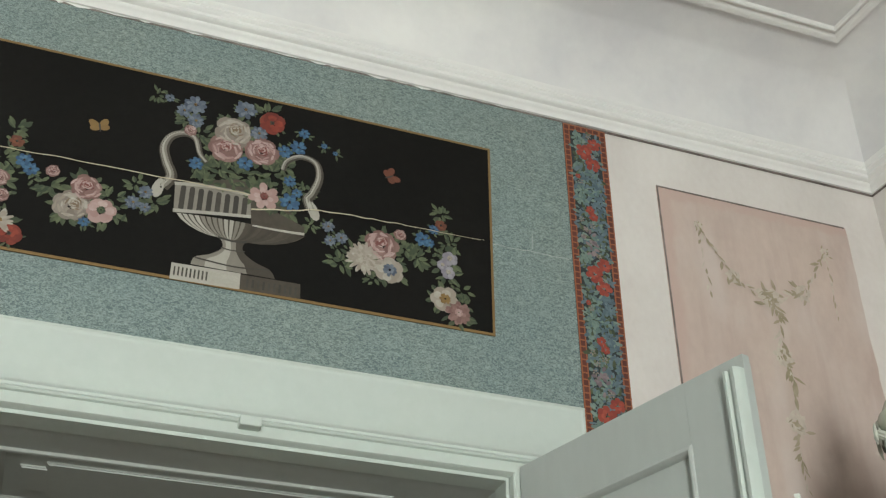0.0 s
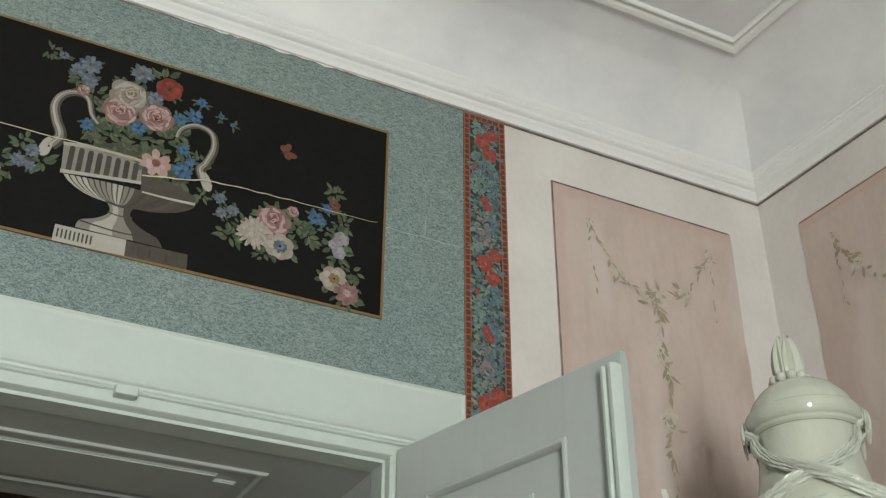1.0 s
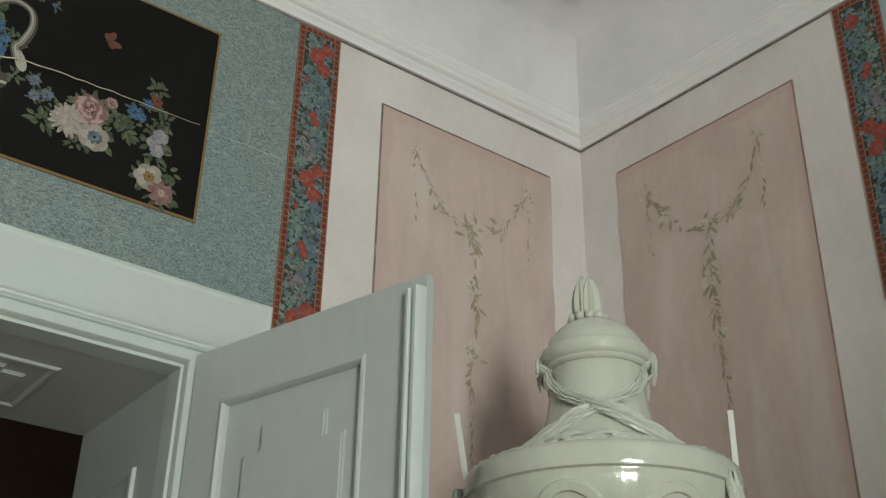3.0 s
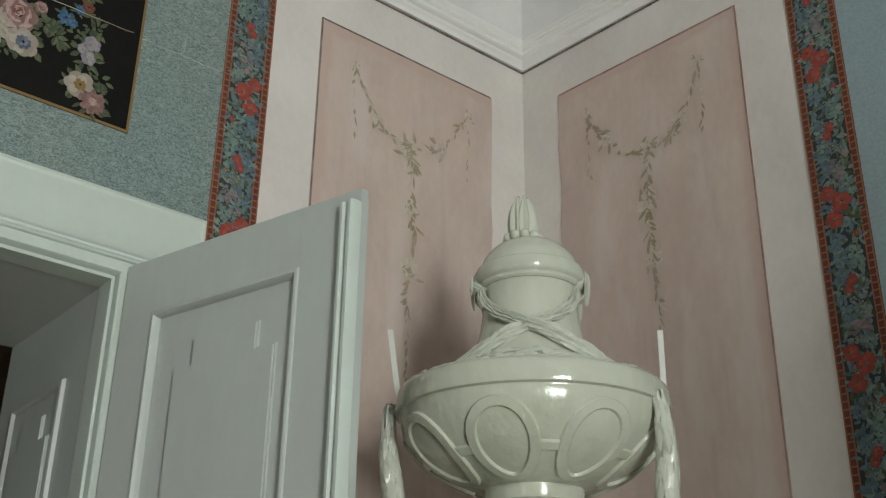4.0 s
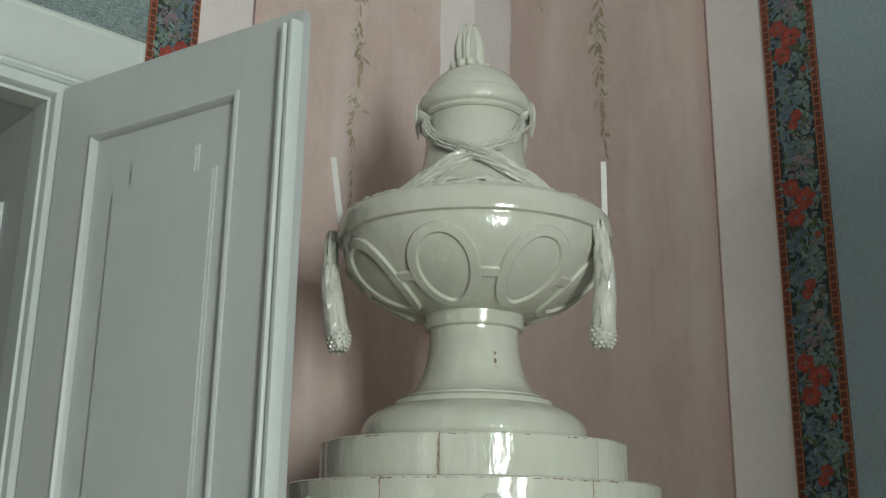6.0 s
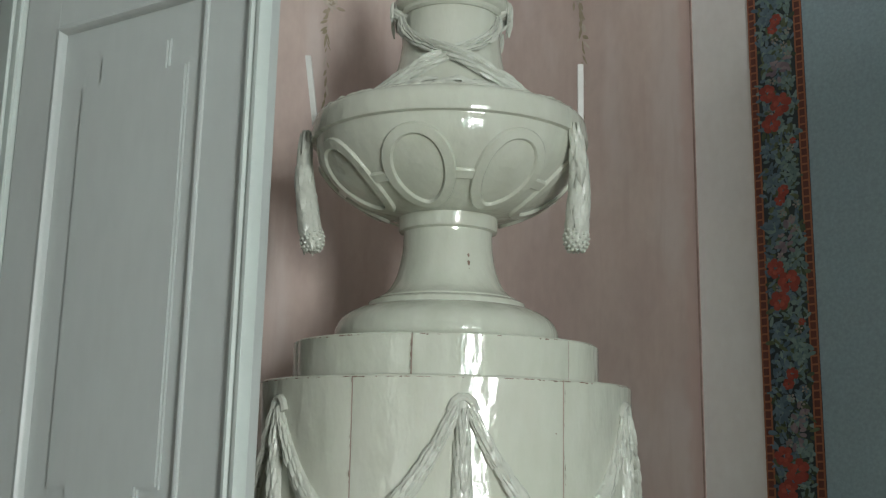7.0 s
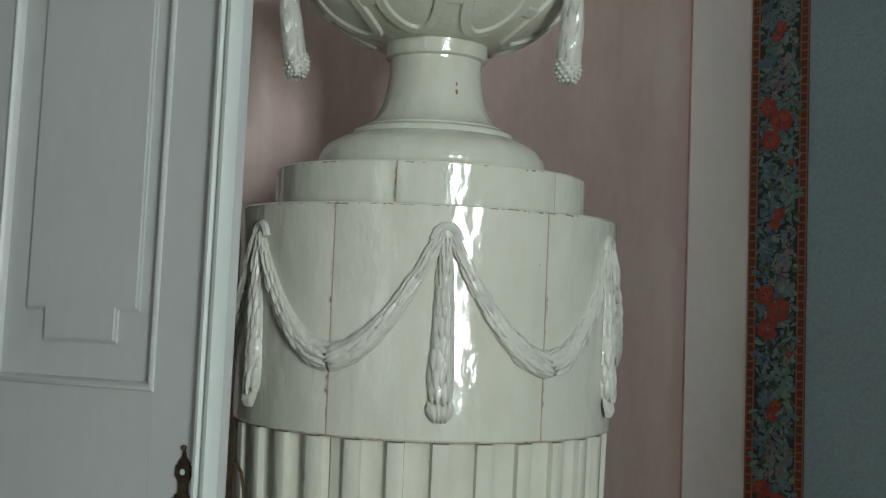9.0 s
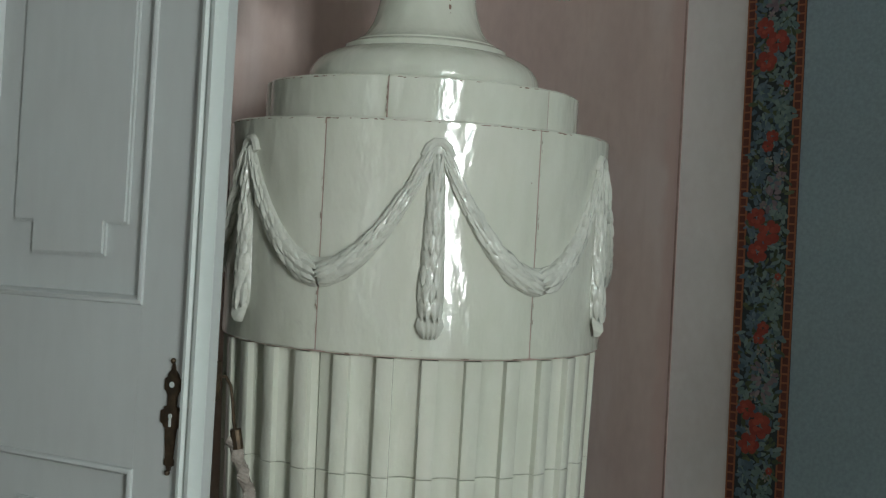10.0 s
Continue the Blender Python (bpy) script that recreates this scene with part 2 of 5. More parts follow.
# Dark-coloured strip stands for the shade inside the crack under the cornice.
structure("cornice_shade_strip", room_sweep([(0.001, 3.346), (0.004, 3.3465), (0.004, 3.3515)]), LINE, "dark strip for the shade in the gap under the cornice", "trim")
structure("ceiling_moulding", room_sweep([(0.238, CEIL), (0.240, 3.670), (0.246, 3.664), (0.256, 3.665), (0.263, 3.671), (0.268, 3.675), (0.2745, 3.674), (0.277, 3.668), (0.282, 3.667), (0.286, 3.671), (0.287, CEIL)]),
          STUCCO, "white stucco frame on the ceiling", "moulding", True)
# window_2 is assumed and unseen; it only frames the weak fill lamp.
for k, (x, y, turn, w, deep) in enumerate(((WX, ROOM_S, 0, WW, NICHE), (-4.75, ROOM_S, 0, 1.1, NICHE), (ROOM_W, WEST_Y, -90, 1.0, 0.25)), 1):
    win = thing(f"window_{k}", "white wooden casement window with glazing bars", "window", pose(x, y, 0, 0, 0, turn), kind="structure")
    d = -deep + 0.06
    part("window_frame", frame_ring(-w / 2, w / 2, WIN_Z0, WIN_Z1, [(0, 0.0), (0, 0.03), (0.05, 0.03), (0.05, -0.03), (0, -0.03)], at=d), TRIMW, win)
    part("mullion", boxes((-0.045, 0.045, d, d + 0.06, WIN_Z0 + 0.05, WIN_Z1 - 0.05)), TRIMW, win)
    for z in (1.165, 1.795):
        part("glazing_bar", boxes((-w / 2 + 0.05, w / 2 - 0.05, d + 0.005, d + 0.05, z - 0.03, z + 0.03)), TRIMW, win)
    part("window_back", boxes((-w / 2, w / 2, -deep - 0.04, -deep - 0.005, WIN_Z0, WIN_Z1)), TRIMW, win)
    part("window_sill", boxes((-w / 2 - 0.05, w / 2 + 0.05, -deep + 0.09, 0.05, WIN_Z0 - 0.04, WIN_Z0 - 0.001)), TRIMW, win)

# the room beyond the doorway
structure("floor_beyond_wall", boxes((-4.5, -4.35, 0.5, 4.0, 0, 3.0), (0.4, 0.55, 0.5, 4.0, 0, 3.0), (-4.5, 0.55, 4.0, 4.15, 0, 3.0)), DARKROOM, "dark brown walls of the next room", "wall")
structure("ceiling_beyond", boxes((-4.5, 0.55, 0.5, 4.15, 3.0, 3.1)), DARKROOM, "dim ceiling of the next room", "ceiling")

# ---- doorway lining and architrave ----
NOTCH = 0.046


def notched(x0, x1, z0, z1, n=NOTCH, m=0.052):
    """A rectangle with stepped corners."""
    return [(x0 + n, z0), (x1 - n, z0), (x1 - n, z0 + m), (x1, z0 + m), (x1, z1 - m), (x1 - n, z1 - m), (x1 - n, z1), (x0 + n, z1), (x0 + n, z1 - m), (x0, z1 - m), (x0, z0 + m), (x0 + n, z0 + m)]


doorway = thing("door_1", "grey-green painted panelled lining of a double doorway", "doorway", kind="structure")
# architrave: steps of (distance out from the opening, proud of the wall)
ARCH = [(0.0, 0.0), (0.0, 0.048), (0.004, 0.052), (0.014, 0.052), (0.016, 0.048), (0.036, 0.048), (0.038, 0.055), (0.043, 0.058), (0.048, 0.055), (0.050, 0.050), (0.056, 0.052),
        (0.061, 0.047), (0.066, 0.038), (0.075, 0.0295), (0.088, 0.0225), (0.105, 0.0175), (0.128, 0.0145), (0.155, 0.0135), (0.180, 0.0140), (0.188, 0.014), (0.192, 0.017), (0.197, 0.015), (0.197, 0.0)]
rings = []
for o, p in ARCH:
    up = o - 0.012 * math.sin(math.pi * min(1.0, o / 0.13))     # the bead sits a little lower along the lintel
    rings.append([(DOOR_X0 - o, -p, 0), (DOOR_X0 - o, -p, DOOR_Z + up), (DOOR_X1 + o, -p, DOOR_Z + up), (DOOR_X1 + o, -p, 0)])
part("architrave", strip(rings), TRIMW, doorway, "wide coved white-green architrave", True)
part("strike_plate", boxes((DOOR_MID + 0.026, DOOR_MID + 0.070, -0.075, -0.047, DOOR_Z + 0.014, DOOR_Z + 0.035), bevel=0.003), TRIMW, doorway)
part("lintel_stop", boxes((DOOR_X0 + 0.009, DOOR_X1 - 0.009, -0.030, 0.030, DOOR_Z - 0.009, DOOR_Z - 0.001)), TRIMW, doorway)
for x in (DOOR_X0, DOOR_X1):
    side = 1 if x == DOOR_X0 else -1
    a, b = sorted((x + side * 0.001, x + side * 0.009))
    part("jamb_stop", boxes((a, b, -0.030, 0.030, 0, DOOR_Z - 0.001), bevel=0.002), TRIMW, doorway)
    m = pose(x + side * 0.006, 0, 0, 0, 0, 90 * side)
    a, b = sorted((x + side * 0.0005, x + side * 0.006))
    part("reveal_board", boxes((a, b, 0.032, 0.52, 0, DOOR_Z - 0.002)), WOOD, doorway)
    for z0, z1 in ((1.23, 2.13), (0.2, 0.97)):
        bm = bmesh.new()
        v, f = frame_ring(0.14, 0.43, z0, z1, [(0, 0.0), (0.003, 0.008), (0.014, 0.009), (0.02, 0.001)])
        v = [(x + side * (0.006 - q[1]), q[0], q[2]) for q in v]
        part("reveal_moulding", (v, f), WOOD, doorway)
        bm = polygon_slab(notched(0.185, 0.385, z0 + 0.06, z1 - 0.06, 0.04), -0.007, 0, 0.003)
        for q in bm.verts:
            q.co = (x + side * (0.006 - q.co.y), q.co.x, q.co.z)
        part("reveal_panel", bm, WOOD, doorway)
part("soffit_board", boxes((DOOR_X0 + 0.006, DOOR_X1 - 0.006, 0.032, 0.52, DOOR_Z - 0.007, DOOR_Z - 0.001)), WOOD, doorway)
v, f = frame_ring(-2.22, -1.40, 0.14, 0.43, [(0, 0.0), (0.004, 0.005), (0.012, 0.006), (0.02, 0.001)])
part("soffit_moulding", ([(q[0], q[2], DOOR_Z - 0.007 + q[1]) for q in v], f), WOOD, doorway)
bm = polygon_slab(notched(-2.17, -1.45, 0.19, 0.38, 0.05, 0.03), -0.007, 0, 0.003)
for q in bm.verts:
    q.co = (q.co.x, q.co.z, DOOR_Z - 0.007 + q.co.y)
part("soffit_panel", bm, WOOD, doorway)

# ---- open door leaf ----
leaf = thing("door_leaf", "grey-green panelled door leaf standing open, with dark brass keyhole plate", "door", pose(-1.19, -0.062, 0, 0, 0, -75))
LT, LW = 2.322, 0.616
part("stile", boxes((0.0, 0.095, 0, 0.04, 0.012, LT), bevel=0.0007), WOOD, leaf)
part("stile", boxes((0.476, LW, 0, 0.017, 0.012, LT), (0.476, LW - 0.017, 0.0171, 0.04, 0.012, LT), bevel=0.0007), WOOD, leaf)
for z0, z1 in ((2.200, LT), (0.975, 1.23), (0.012, 0.2)):
    part("rail", boxes((0.0951, 0.4759, 0.0001, 0.0395, z0, z1)), WOOD, leaf)
for z0, z1 in ((1.23, 2.200), (0.2, 0.975)):
    panel = part("panel", boxes((0.09, 0.481, 0.0115, 0.03, z0 - 0.005, z1 + 0.005)), WOOD, leaf)
    part("panel_moulding", frame_ring(0.093, 0.478, z0 - 0.002, z1 + 0.002, [(0, 0.0), (0.001, 0.003), (0.004, 0.0048), (0.008, 0.0045), (0.011, 0.001), (0.013, -0.005), (0.0145, -0.0113)]), WOOD, panel, "", True)
    part("raised_field", polygon_slab(notched(0.168, 0.428, z0 + 0.07, z1 - 0.075), 0.003, 0.0113, 0.004), WOOD, panel)
prof = [(0.576, 0.0), (0.577, 0.011), (0.582, 0.018), (0.588, 0.019), (0.592, 0.013), (0.597, 0.013), (0.602, 0.021), (0.609, 0.022), (0.614, 0.014), (0.6155, 0.0)]
part("astragal", strip([[(x, -p, z) for x, p in prof] for z in (0.015, 2.294)], closed=True), TRIMW, leaf, "moulded cover strip in lighter paint", True)
plate = [(0.000, 0.164), (0.003, 0.158), (0.004, 0.152), (0.010, 0.146), (0.011, 0.141), (0.016, 0.138), (0.016, 0.122), (0.012, 0.119), (0.009, 0.113), (0.009, 0.098), (0.015, 0.096), (0.015, 0.092), (0.021, 0.090),
         (0.021, 0.072), (0.016, 0.070), (0.014, 0.066), (0.011, 0.064), (0.007, 0.020), (0.009, 0.017), (0.009, 0.009), (0.004, 0.007), (0.003, 0.001)]
escut = part("keyhole_plate", polygon_slab([(0.551 + x, 0.983 + z) for x, z in plate] + [(0.551 - x, 0.983 + z) for x, z in plate[::-1] if x], -0.004, 0.0, 0.0008), BRASS, leaf, "dark brass keyhole plate without a handle")
bm = bmesh.new()
bmesh.ops.create_cone(bm, cap_ends=True, segments=16, radius1=0.0045, radius2=0.0045, depth=0.002, matrix=pose(0.551, -0.0042, 1.113, 90, 0, 0))
part("spindle_hole", bm, TRIMW, escut, "pale paint showing through the spindle hole")
bm = bmesh.new()
bmesh.ops.create_cone(bm, cap_ends=True, segments=16, radius1=0.0035, radius2=0.0035, depth=0.002, matrix=pose(0.551, -0.0042, 1.066, 90, 0, 0))
box(bm, 0.549, 0.553, -0.0052, -0.0032, 1.050, 1.065)
part("keyhole", bm, TRIMW, escut, "pale paint showing through the keyhole")
for z in (1.149, 0.981):
    bm = bmesh.new()
    bmesh.ops.create_uvsphere(bm, u_segments=12, v_segments=8, radius=0.0045, matrix=pose(0.551, -0.004, z))
    part("finial", bm, BRASS, escut)

# ---- wall surfaces: panels, wallpaper ----
def flat(x0, x1, z0, z1, y0, y1):
    return boxes((x0, x1, y0, y1, z0, z1))


EAST = pose(0, 0, 0, 0, 0, -90 + math.degrees(math.atan(-SLANT)) * 1.0)   # local x runs along the east wall from the corner, local -y into the room


def rose_paint(name, dark, top, side):
    """Dusty pink distemper: blotches, vertical brush marks, and a rosier brushed band inside the outer and upper edges."""
    m = material(name, (0.600, 0.487, 0.428), 0.85, (0.488, 0.384, 0.342), 3.4, 50, 0.95, 0.15, 30, depth=0.003, stretch=(1, 1, 0.55), fine_amount=0.1)
    nt = m.node_tree
    b = nt.nodes["Principled BSDF"]
    old = b.inputs["Base Color"].links[0].from_socket

    def calc(op, a, c):
        n = nt.nodes.new("ShaderNodeMath")
        n.operation = op
        for k, v in enumerate((a, c)):
            if isinstance(v, (int, float)):
                n.inputs[k].default_value = v
            else:
                nt.links.new(v, n.inputs[k])
        return n.outputs[0]

    def noise(scale, stretch, detail=4):
        mp = nt.nodes.new("ShaderNodeMapping")
        mp.inputs["Scale"].default_value = stretch
        nt.links.new(tc.outputs["Object"], mp.inputs[0])
        n = nt.nodes.new("ShaderNodeTexNoise")
        n.inputs["Scale"].default_value, n.inputs["Detail"].default_value = scale, detail
        nt.links.new(mp.outputs[0], n.inputs["Vector"])
        return n.outputs[0]

    def blend(factor, base, colour):
        n = nt.nodes.new("ShaderNodeMix")
        n.data_type = "RGBA"
        nt.links.new(factor, n.inputs[0])
        nt.links.new(base, n.inputs[6])
        n.inputs[7].default_value = (*colour, 1)
        return n.outputs[2]

    def ramp(value, lo, hi, a, c):
        n = nt.nodes.new("ShaderNodeMapRange")
        n.interpolation_type = "SMOOTHSTEP"
        for k, v in enumerate((lo, hi, a, c), 1):
            n.inputs[k].default_value = v
        nt.links.new(value, n.inputs[0])
        return n.outputs[0]

    tc = nt.nodes.new("ShaderNodeTexCoord")
    xyz = nt.nodes.new("ShaderNodeSeparateXYZ")
    nt.links.new(tc.outputs["Object"], xyz.inputs[0])
    pale = blend(ramp(noise(5.0, (1.6, 1, 0.5)), 0.48, 0.68, 0.0, 0.7), old, (0.61, 0.525, 0.485))
    streak = blend(ramp(noise(9.0, (3.0, 1, 0.35)), 0.52, 0.70, 0.0, 0.5), pale, (0.50, 0.385, 0.340))
    near = calc("MINIMUM", calc("MULTIPLY", calc("SUBTRACT", xyz.outputs[0], dark), side), calc("SUBTRACT", top, xyz.outputs[2]))
    uneven = calc("ADD", near, calc("MULTIPLY", calc("SUBTRACT", noise(11.0, (1, 1, 1)), 0.5), 0.06))
    edge = blend(ramp(uneven, 0.020, 0.042, 0.62, 0.0), streak, (0.53, 0.375, 0.33))
    nt.links.new(edge, b.inputs["Base Color"])
    return m


def panel_set(m, left, right, mirror, seed):
    rnd = random.Random(seed)
    top, low = 3.206, 0.75
    p = thing("painted_panel", "dusty pink painted wall panel with faded olive flower garland", "wall panel", m, "painted panels beside the stove")
    s = 1 if not mirror else -1
    dark, soft = (left, right) if not mirror else (right, left)
    # the edge towards the corner is cut in by hand and wavers
    edge, z = [], low
    while z < top - 0.02:
        edge.append((soft + rnd.uniform(-0.0035, 0.0025), z))
        z += rnd.uniform(0.03, 0.09)
    part("field", polygon_slab([(dark, low)] + edge + [(soft, top), (dark, top)], -0.003, 0.0), rose_paint("pink_distemper", dark, top, s), p)
    a, b = sorted((dark, dark + s * 0.004))
    part("shadow_line", flat(a, b, low, top, -0.0045, -0.003), ROSELINE if mirror else LINE, p)
    part("shadow_line", flat(left + 0.005, right - 0.005, top - 0.004, top, -0.0045, -0.003), ROSELINE if mirror else LINE, p)
    # garland: two swags from knots to a rose, then a long drop
    leaves, pale, knots = [], [], []

    def leaf_at(x, z, ang, ln, wd, where):
        c, sn = math.cos(ang), math.sin(ang)
        pts = [(0, 0), (0.35 * ln, wd / 2), (0.7 * ln, wd * 0.4), (ln, 0), (0.7 * ln, -wd * 0.4), (0.35 * ln, -wd / 2)]
        y = -0.0046 - rnd.random() * 0.0006
        where.append(([(x + u * c - v * sn, y, z + u * sn + v * c) for u, v in pts], [tuple(range(6))]))

    def chain(points, n, spread, ln, wd):
        for i in range(n):
            t = i / max(1, n - 1) * (len(points) - 1)
            k = min(int(t), len(points) - 2)
            x = points[k][0] + (points[k + 1][0] - points[k][0]) * (t - k)
            z = points[k][1] + (points[k + 1][1] - points[k][1]) * (t - k)
            ang = math.atan2(points[k + 1][1] - points[k][1], points[k + 1][0] - points[k][0])
            leaf_at(x, z, ang + rnd.uniform(-spread, spread), ln * rnd.uniform(0.5, 1.1), wd * rnd.uniform(0.5, 1.1), leaves if rnd.random() < 0.72 else pale)

    if mirror:
        xa, xb, za, rose = 0.245, 0.622, 3.098, (0.446, 2.893)
        sw1 = [(xa, za), (0.272, 3.035), (0.304, 2.985), (0.371, 2.908), rose]
        sw2 = [(xb, za), (0.585, 3.000), (0.555, 2.945), (0.52, 2.915), rose]
        drop = [rose, (0.435, 2.796), (0.428, 2.735), (0.434, 2.650), (0.436, 2.580), (0.444, 2.458), (0.441, 2.338), (0.440, 2.24)]
        buds = ((0.304, 2.985, 0.022), (0.535, 2.930, 0.024), (0.429, 2.745, 0.030), (0.440, 2.580, 0.024))
    else:
        xa, xb, za, rose = -0.621, -0.223, 3.102, (-0.434, 2.918)
        sw1 = [(xa, za), (-0.576, 3.023), (-0.535, 2.961), (-0.478, 2.925), rose]
        sw2 = [(xb, za), (-0.257, 3.046), (-0.321, 2.956), (-0.38, 2.928), rose]
        drop = [rose, (-0.412, 2.870), (-0.423, 2.740), (-0.406, 2.690), (-0.418, 2.561), (-0.425, 2.467), (-0.420, 2.346), (-0.422, 2.22)]
        buds = ((-0.535, 2.958, 0.022), (-0.325, 2.952, 0.025), (-0.423, 2.745, 0.027), (-0.421, 2.562, 0.027))
    for ch in (sw1, sw2):
        chain(ch, 28, 0.9, 0.034, 0.010)
    chain(drop[:6], 54, 0.95, 0.039, 0.011)
    chain(drop[5:], 14, 0.5, 0.034, 0.007)
    for x in (xa, xb):
        chain([(x, za), (x + rnd.uniform(-0.01, 0.01), za - 0.2)], 10, 0.5, 0.030, 0.007)
    for x, z, r in ((xa, za, 0.013), (xb, za, 0.013), (*rose, 0.032), *buds):
        for k in range(11):
            q = k * 0.57 + rnd.random() * 0.3
            leaf_at(x + r * 0.35 * math.cos(q), z + r * 0.35 * math.sin(q), q + rnd.uniform(0.5, 1.3), r * rnd.uniform(0.7, 1.1), r * 0.6, pale)
        for k in range(6):
            q = k * 1.05 + rnd.random() * 0.4
            leaf_at(x + r * 0.55 * math.cos(q), z + r * 0.55 * math.sin(q), q + 1.5, r * rnd.uniform(0.4, 0.8), r * 0.14, knots)
        for k in range(4):
            leaf_at(x + rnd.uniform(-1, 1) * r, z + rnd.uniform(-1, 1) * r, rnd.random() * 6.28, r * 1.2, r * 0.35, leaves)
    tagged(part("garland_leaves", joined(leaves), OLIVE, p, "faded olive leaves"), kind="stuff")
    tagged(part("garland_petals", joined(pale), FADED, p, "faded grey-white petals"), kind="stuff")
    tagged(part("garland_knots", joined(knots), OLIVE2, p, "brown-olive flower strokes"), kind="stuff")
    return p


ROSELINE = material("painted_brown_rose_line", (0.24, 0.15, 0.125), 0.8, (0.42, 0.31, 0.275), 10, 90, 0.9, 0)
OLIVE = material("faded_olive_paint", (0.285, 0.245, 0.15), 0.85, (0.43, 0.36, 0.275), 12, 80, 0.9, 0)
OLIVE2 = material("brown_olive_paint", (0.23, 0.19, 0.12), 0.85, (0.38, 0.32, 0.26), 12, 80, 0.9, 0)
FADED = material("faded_white_paint", (0.585, 0.525, 0.445), 0.85, (0.49, 0.42, 0.355), 12, 80, 0.9, 0)
panel_set(pose(0, 0, 0), -0.732, -0.131, False, 3)
panel_set(EAST, 0.139, 0.745, True, 4)

# ---- tiled stove ----
SETTLED = pose(0, 0, 0, 2.5)                # the old stove has settled a little towards the room
stove = thing("tiled_stove", "tall cream-green glazed ceramic stove with garlands, topped by an urn", "stove", pose(-0.515, -0.545, 0, 0, 0, -45) @ Matrix.Translation((0, 0, 1.3)) @ SETTLED @ Matrix.Translation((0, 0, -1.3)))


def on(a, r, z):
    a = radians(a)
    return Vector((r * math.sin(a), -r * math.cos(a), z))


# pedestal and fluted shaft
part("plinth", lathe([(0.0, 0.0), (0.42, 0.0), (0.42, 0.10), (0.40, 0.115), (0.385, 0.13), (0.385, 0.16), (0.36, 0.19), (0.36, 0.20), (0.0, 0.20)]), GLAZE, stove, "", True).matrix_local = Matrix.Translation((0, 0.0, 0.0)) @ (Matrix.Translation((0, 0, 1.3)) @ SETTLED.inverted() @ Matrix.Translation((0, 0, -1.3))) @ Matrix.Translation((0, 0.045, 0))
part("core", lathe([(0.0, 0.2), (0.296, 0.2), (0.315, 1.179), (0.3445, 1.180), (0.3445, 1.554), (0.2845, 1.557), (0.2845, 1.628), (0.0, 1.630)], 96), JOINT, stove, "rust-stained mortar in the tile joints", True)


def flute_tile(a0, z0, z1):
    """One sixth of a row of the fluted shaft: five ribs and five hollows."""
    rings = []
    for i, z in enumerate((z0, z0 + 0.0012, z1 - 0.0012, z1)):
        ring, inset = [], 0.0012 if i in (0, 3) else 0.0
        taper = 0.344 - (1.18 - z) * 0.02
        ring.append(on(a0 + 0.25, taper - 0.0175 - inset, z))
        for k in range(5):
            base = a0 + 5.7 + k * 12.0
            for u, d in ((-0.25, 0.0115), (-0.1, 0.001), (0.15, 0.0), (4.05, 0.0), (4.3, 0.001), (4.4, 0.0115), (5.6, 0.0165), (7.2, 0.019), (8.9, 0.019), (10.4, 0.0165)):
                if base + u < a0 + 59.6:
                    ring.append(on(base + u, taper - d - inset, z))
        ring.append(on(a0 + 59.75, taper - 0.018 - inset, z))
        for a in (a0 + 59.75, a0 + 0.25):
            ring.append(on(a, 0.302, z))
        rings.append(ring)
    return strip(rings, closed=True)


for row, (z0, z1) in enumerate(((0.201, 0.4105), (0.4115, 0.7005), (0.7015, 0.9875), (0.9883, 1.178))):
    for k in range(6):
        part("fluted_tile", flute_tile(-24.9 + 60 * k, z0, z1), GLAZE, stove, "", True)


def arc_tile(a0, a1, r0, r1, z0, z1, steps=14):
    rings, e = [], 0.003
    for k in range(steps + 1):
        a = a0 + 0.22 + (a1 - a0 - 0.44) * k / steps
        q = r1 - (e if k in (0, steps) else 0)
        rings.append([on(a, r0, z0), on(a, q - e, z0), on(a, q, z0 + e), on(a, q, z1 - e), on(a, q - e, z1), on(a, r0, z1)])
    return strip(rings, closed=True)


for k in range(6):
    a0 = -24.7 + 60.3 * k if k < 2 else -24.7 + 120.6 + (k - 2) * 59.85
    a1 = -24.7 + 60.3 * (k + 1) if k < 2 else -24.7 + 120.6 + (k - 1) * 59.85
    part("drum_tile", arc_tile(a0, a1, 0.20, 0.348, 1.181, 1.556), GLAZE, stove, "", True)
for k in range(6):
    part("ring_tile", arc_tile(-10.2 + 60 * k, 49.8 + 60 * k, 0.08, 0.288, 1.558, 1.631), GLAZE, stove, "", True)
flecks, rnd = [], random.Random(5)


def fleck(a, z, r, w, h):
    n = 7
    flecks.append(([tuple(on(a + math.degrees(w / 2 / r) * math.cos(2 * math.pi * k / n) * rnd.uniform(0.5, 1), r + 0.0007, z + h / 2 * math.sin(2 * math.pi * k / n) * rnd.uniform(0.4, 1))) for k in range(n)], [tuple(range(n))]))


for k in range(70):
    fleck(rnd.uniform(-95, 95), 1.5525 - abs(rnd.gauss(0, 0.0006)), 0.3475, rnd.uniform(0.004, 0.022), rnd.uniform(0.001, 0.003))
for k in range(34):
    fleck(rnd.uniform(-95, 95), 1.6275 - abs(rnd.gauss(0, 0.0006)), 0.2875, rnd.uniform(0.003, 0.014), rnd.uniform(0.001, 0.0035))
for a, r, z0, z1 in ((-24.7, 0.348, 1.18, 1.546), (35.6, 0.348, 1.18, 1.546), (-10.2, 0.288, 1.553, 1.621)):
    for k in range(16):
        fleck(a + rnd.uniform(-0.25, 0.25), rnd.uniform(z0, z1), r, rnd.uniform(0.0008, 0.0018), rnd.uniform(0.006, 0.02))
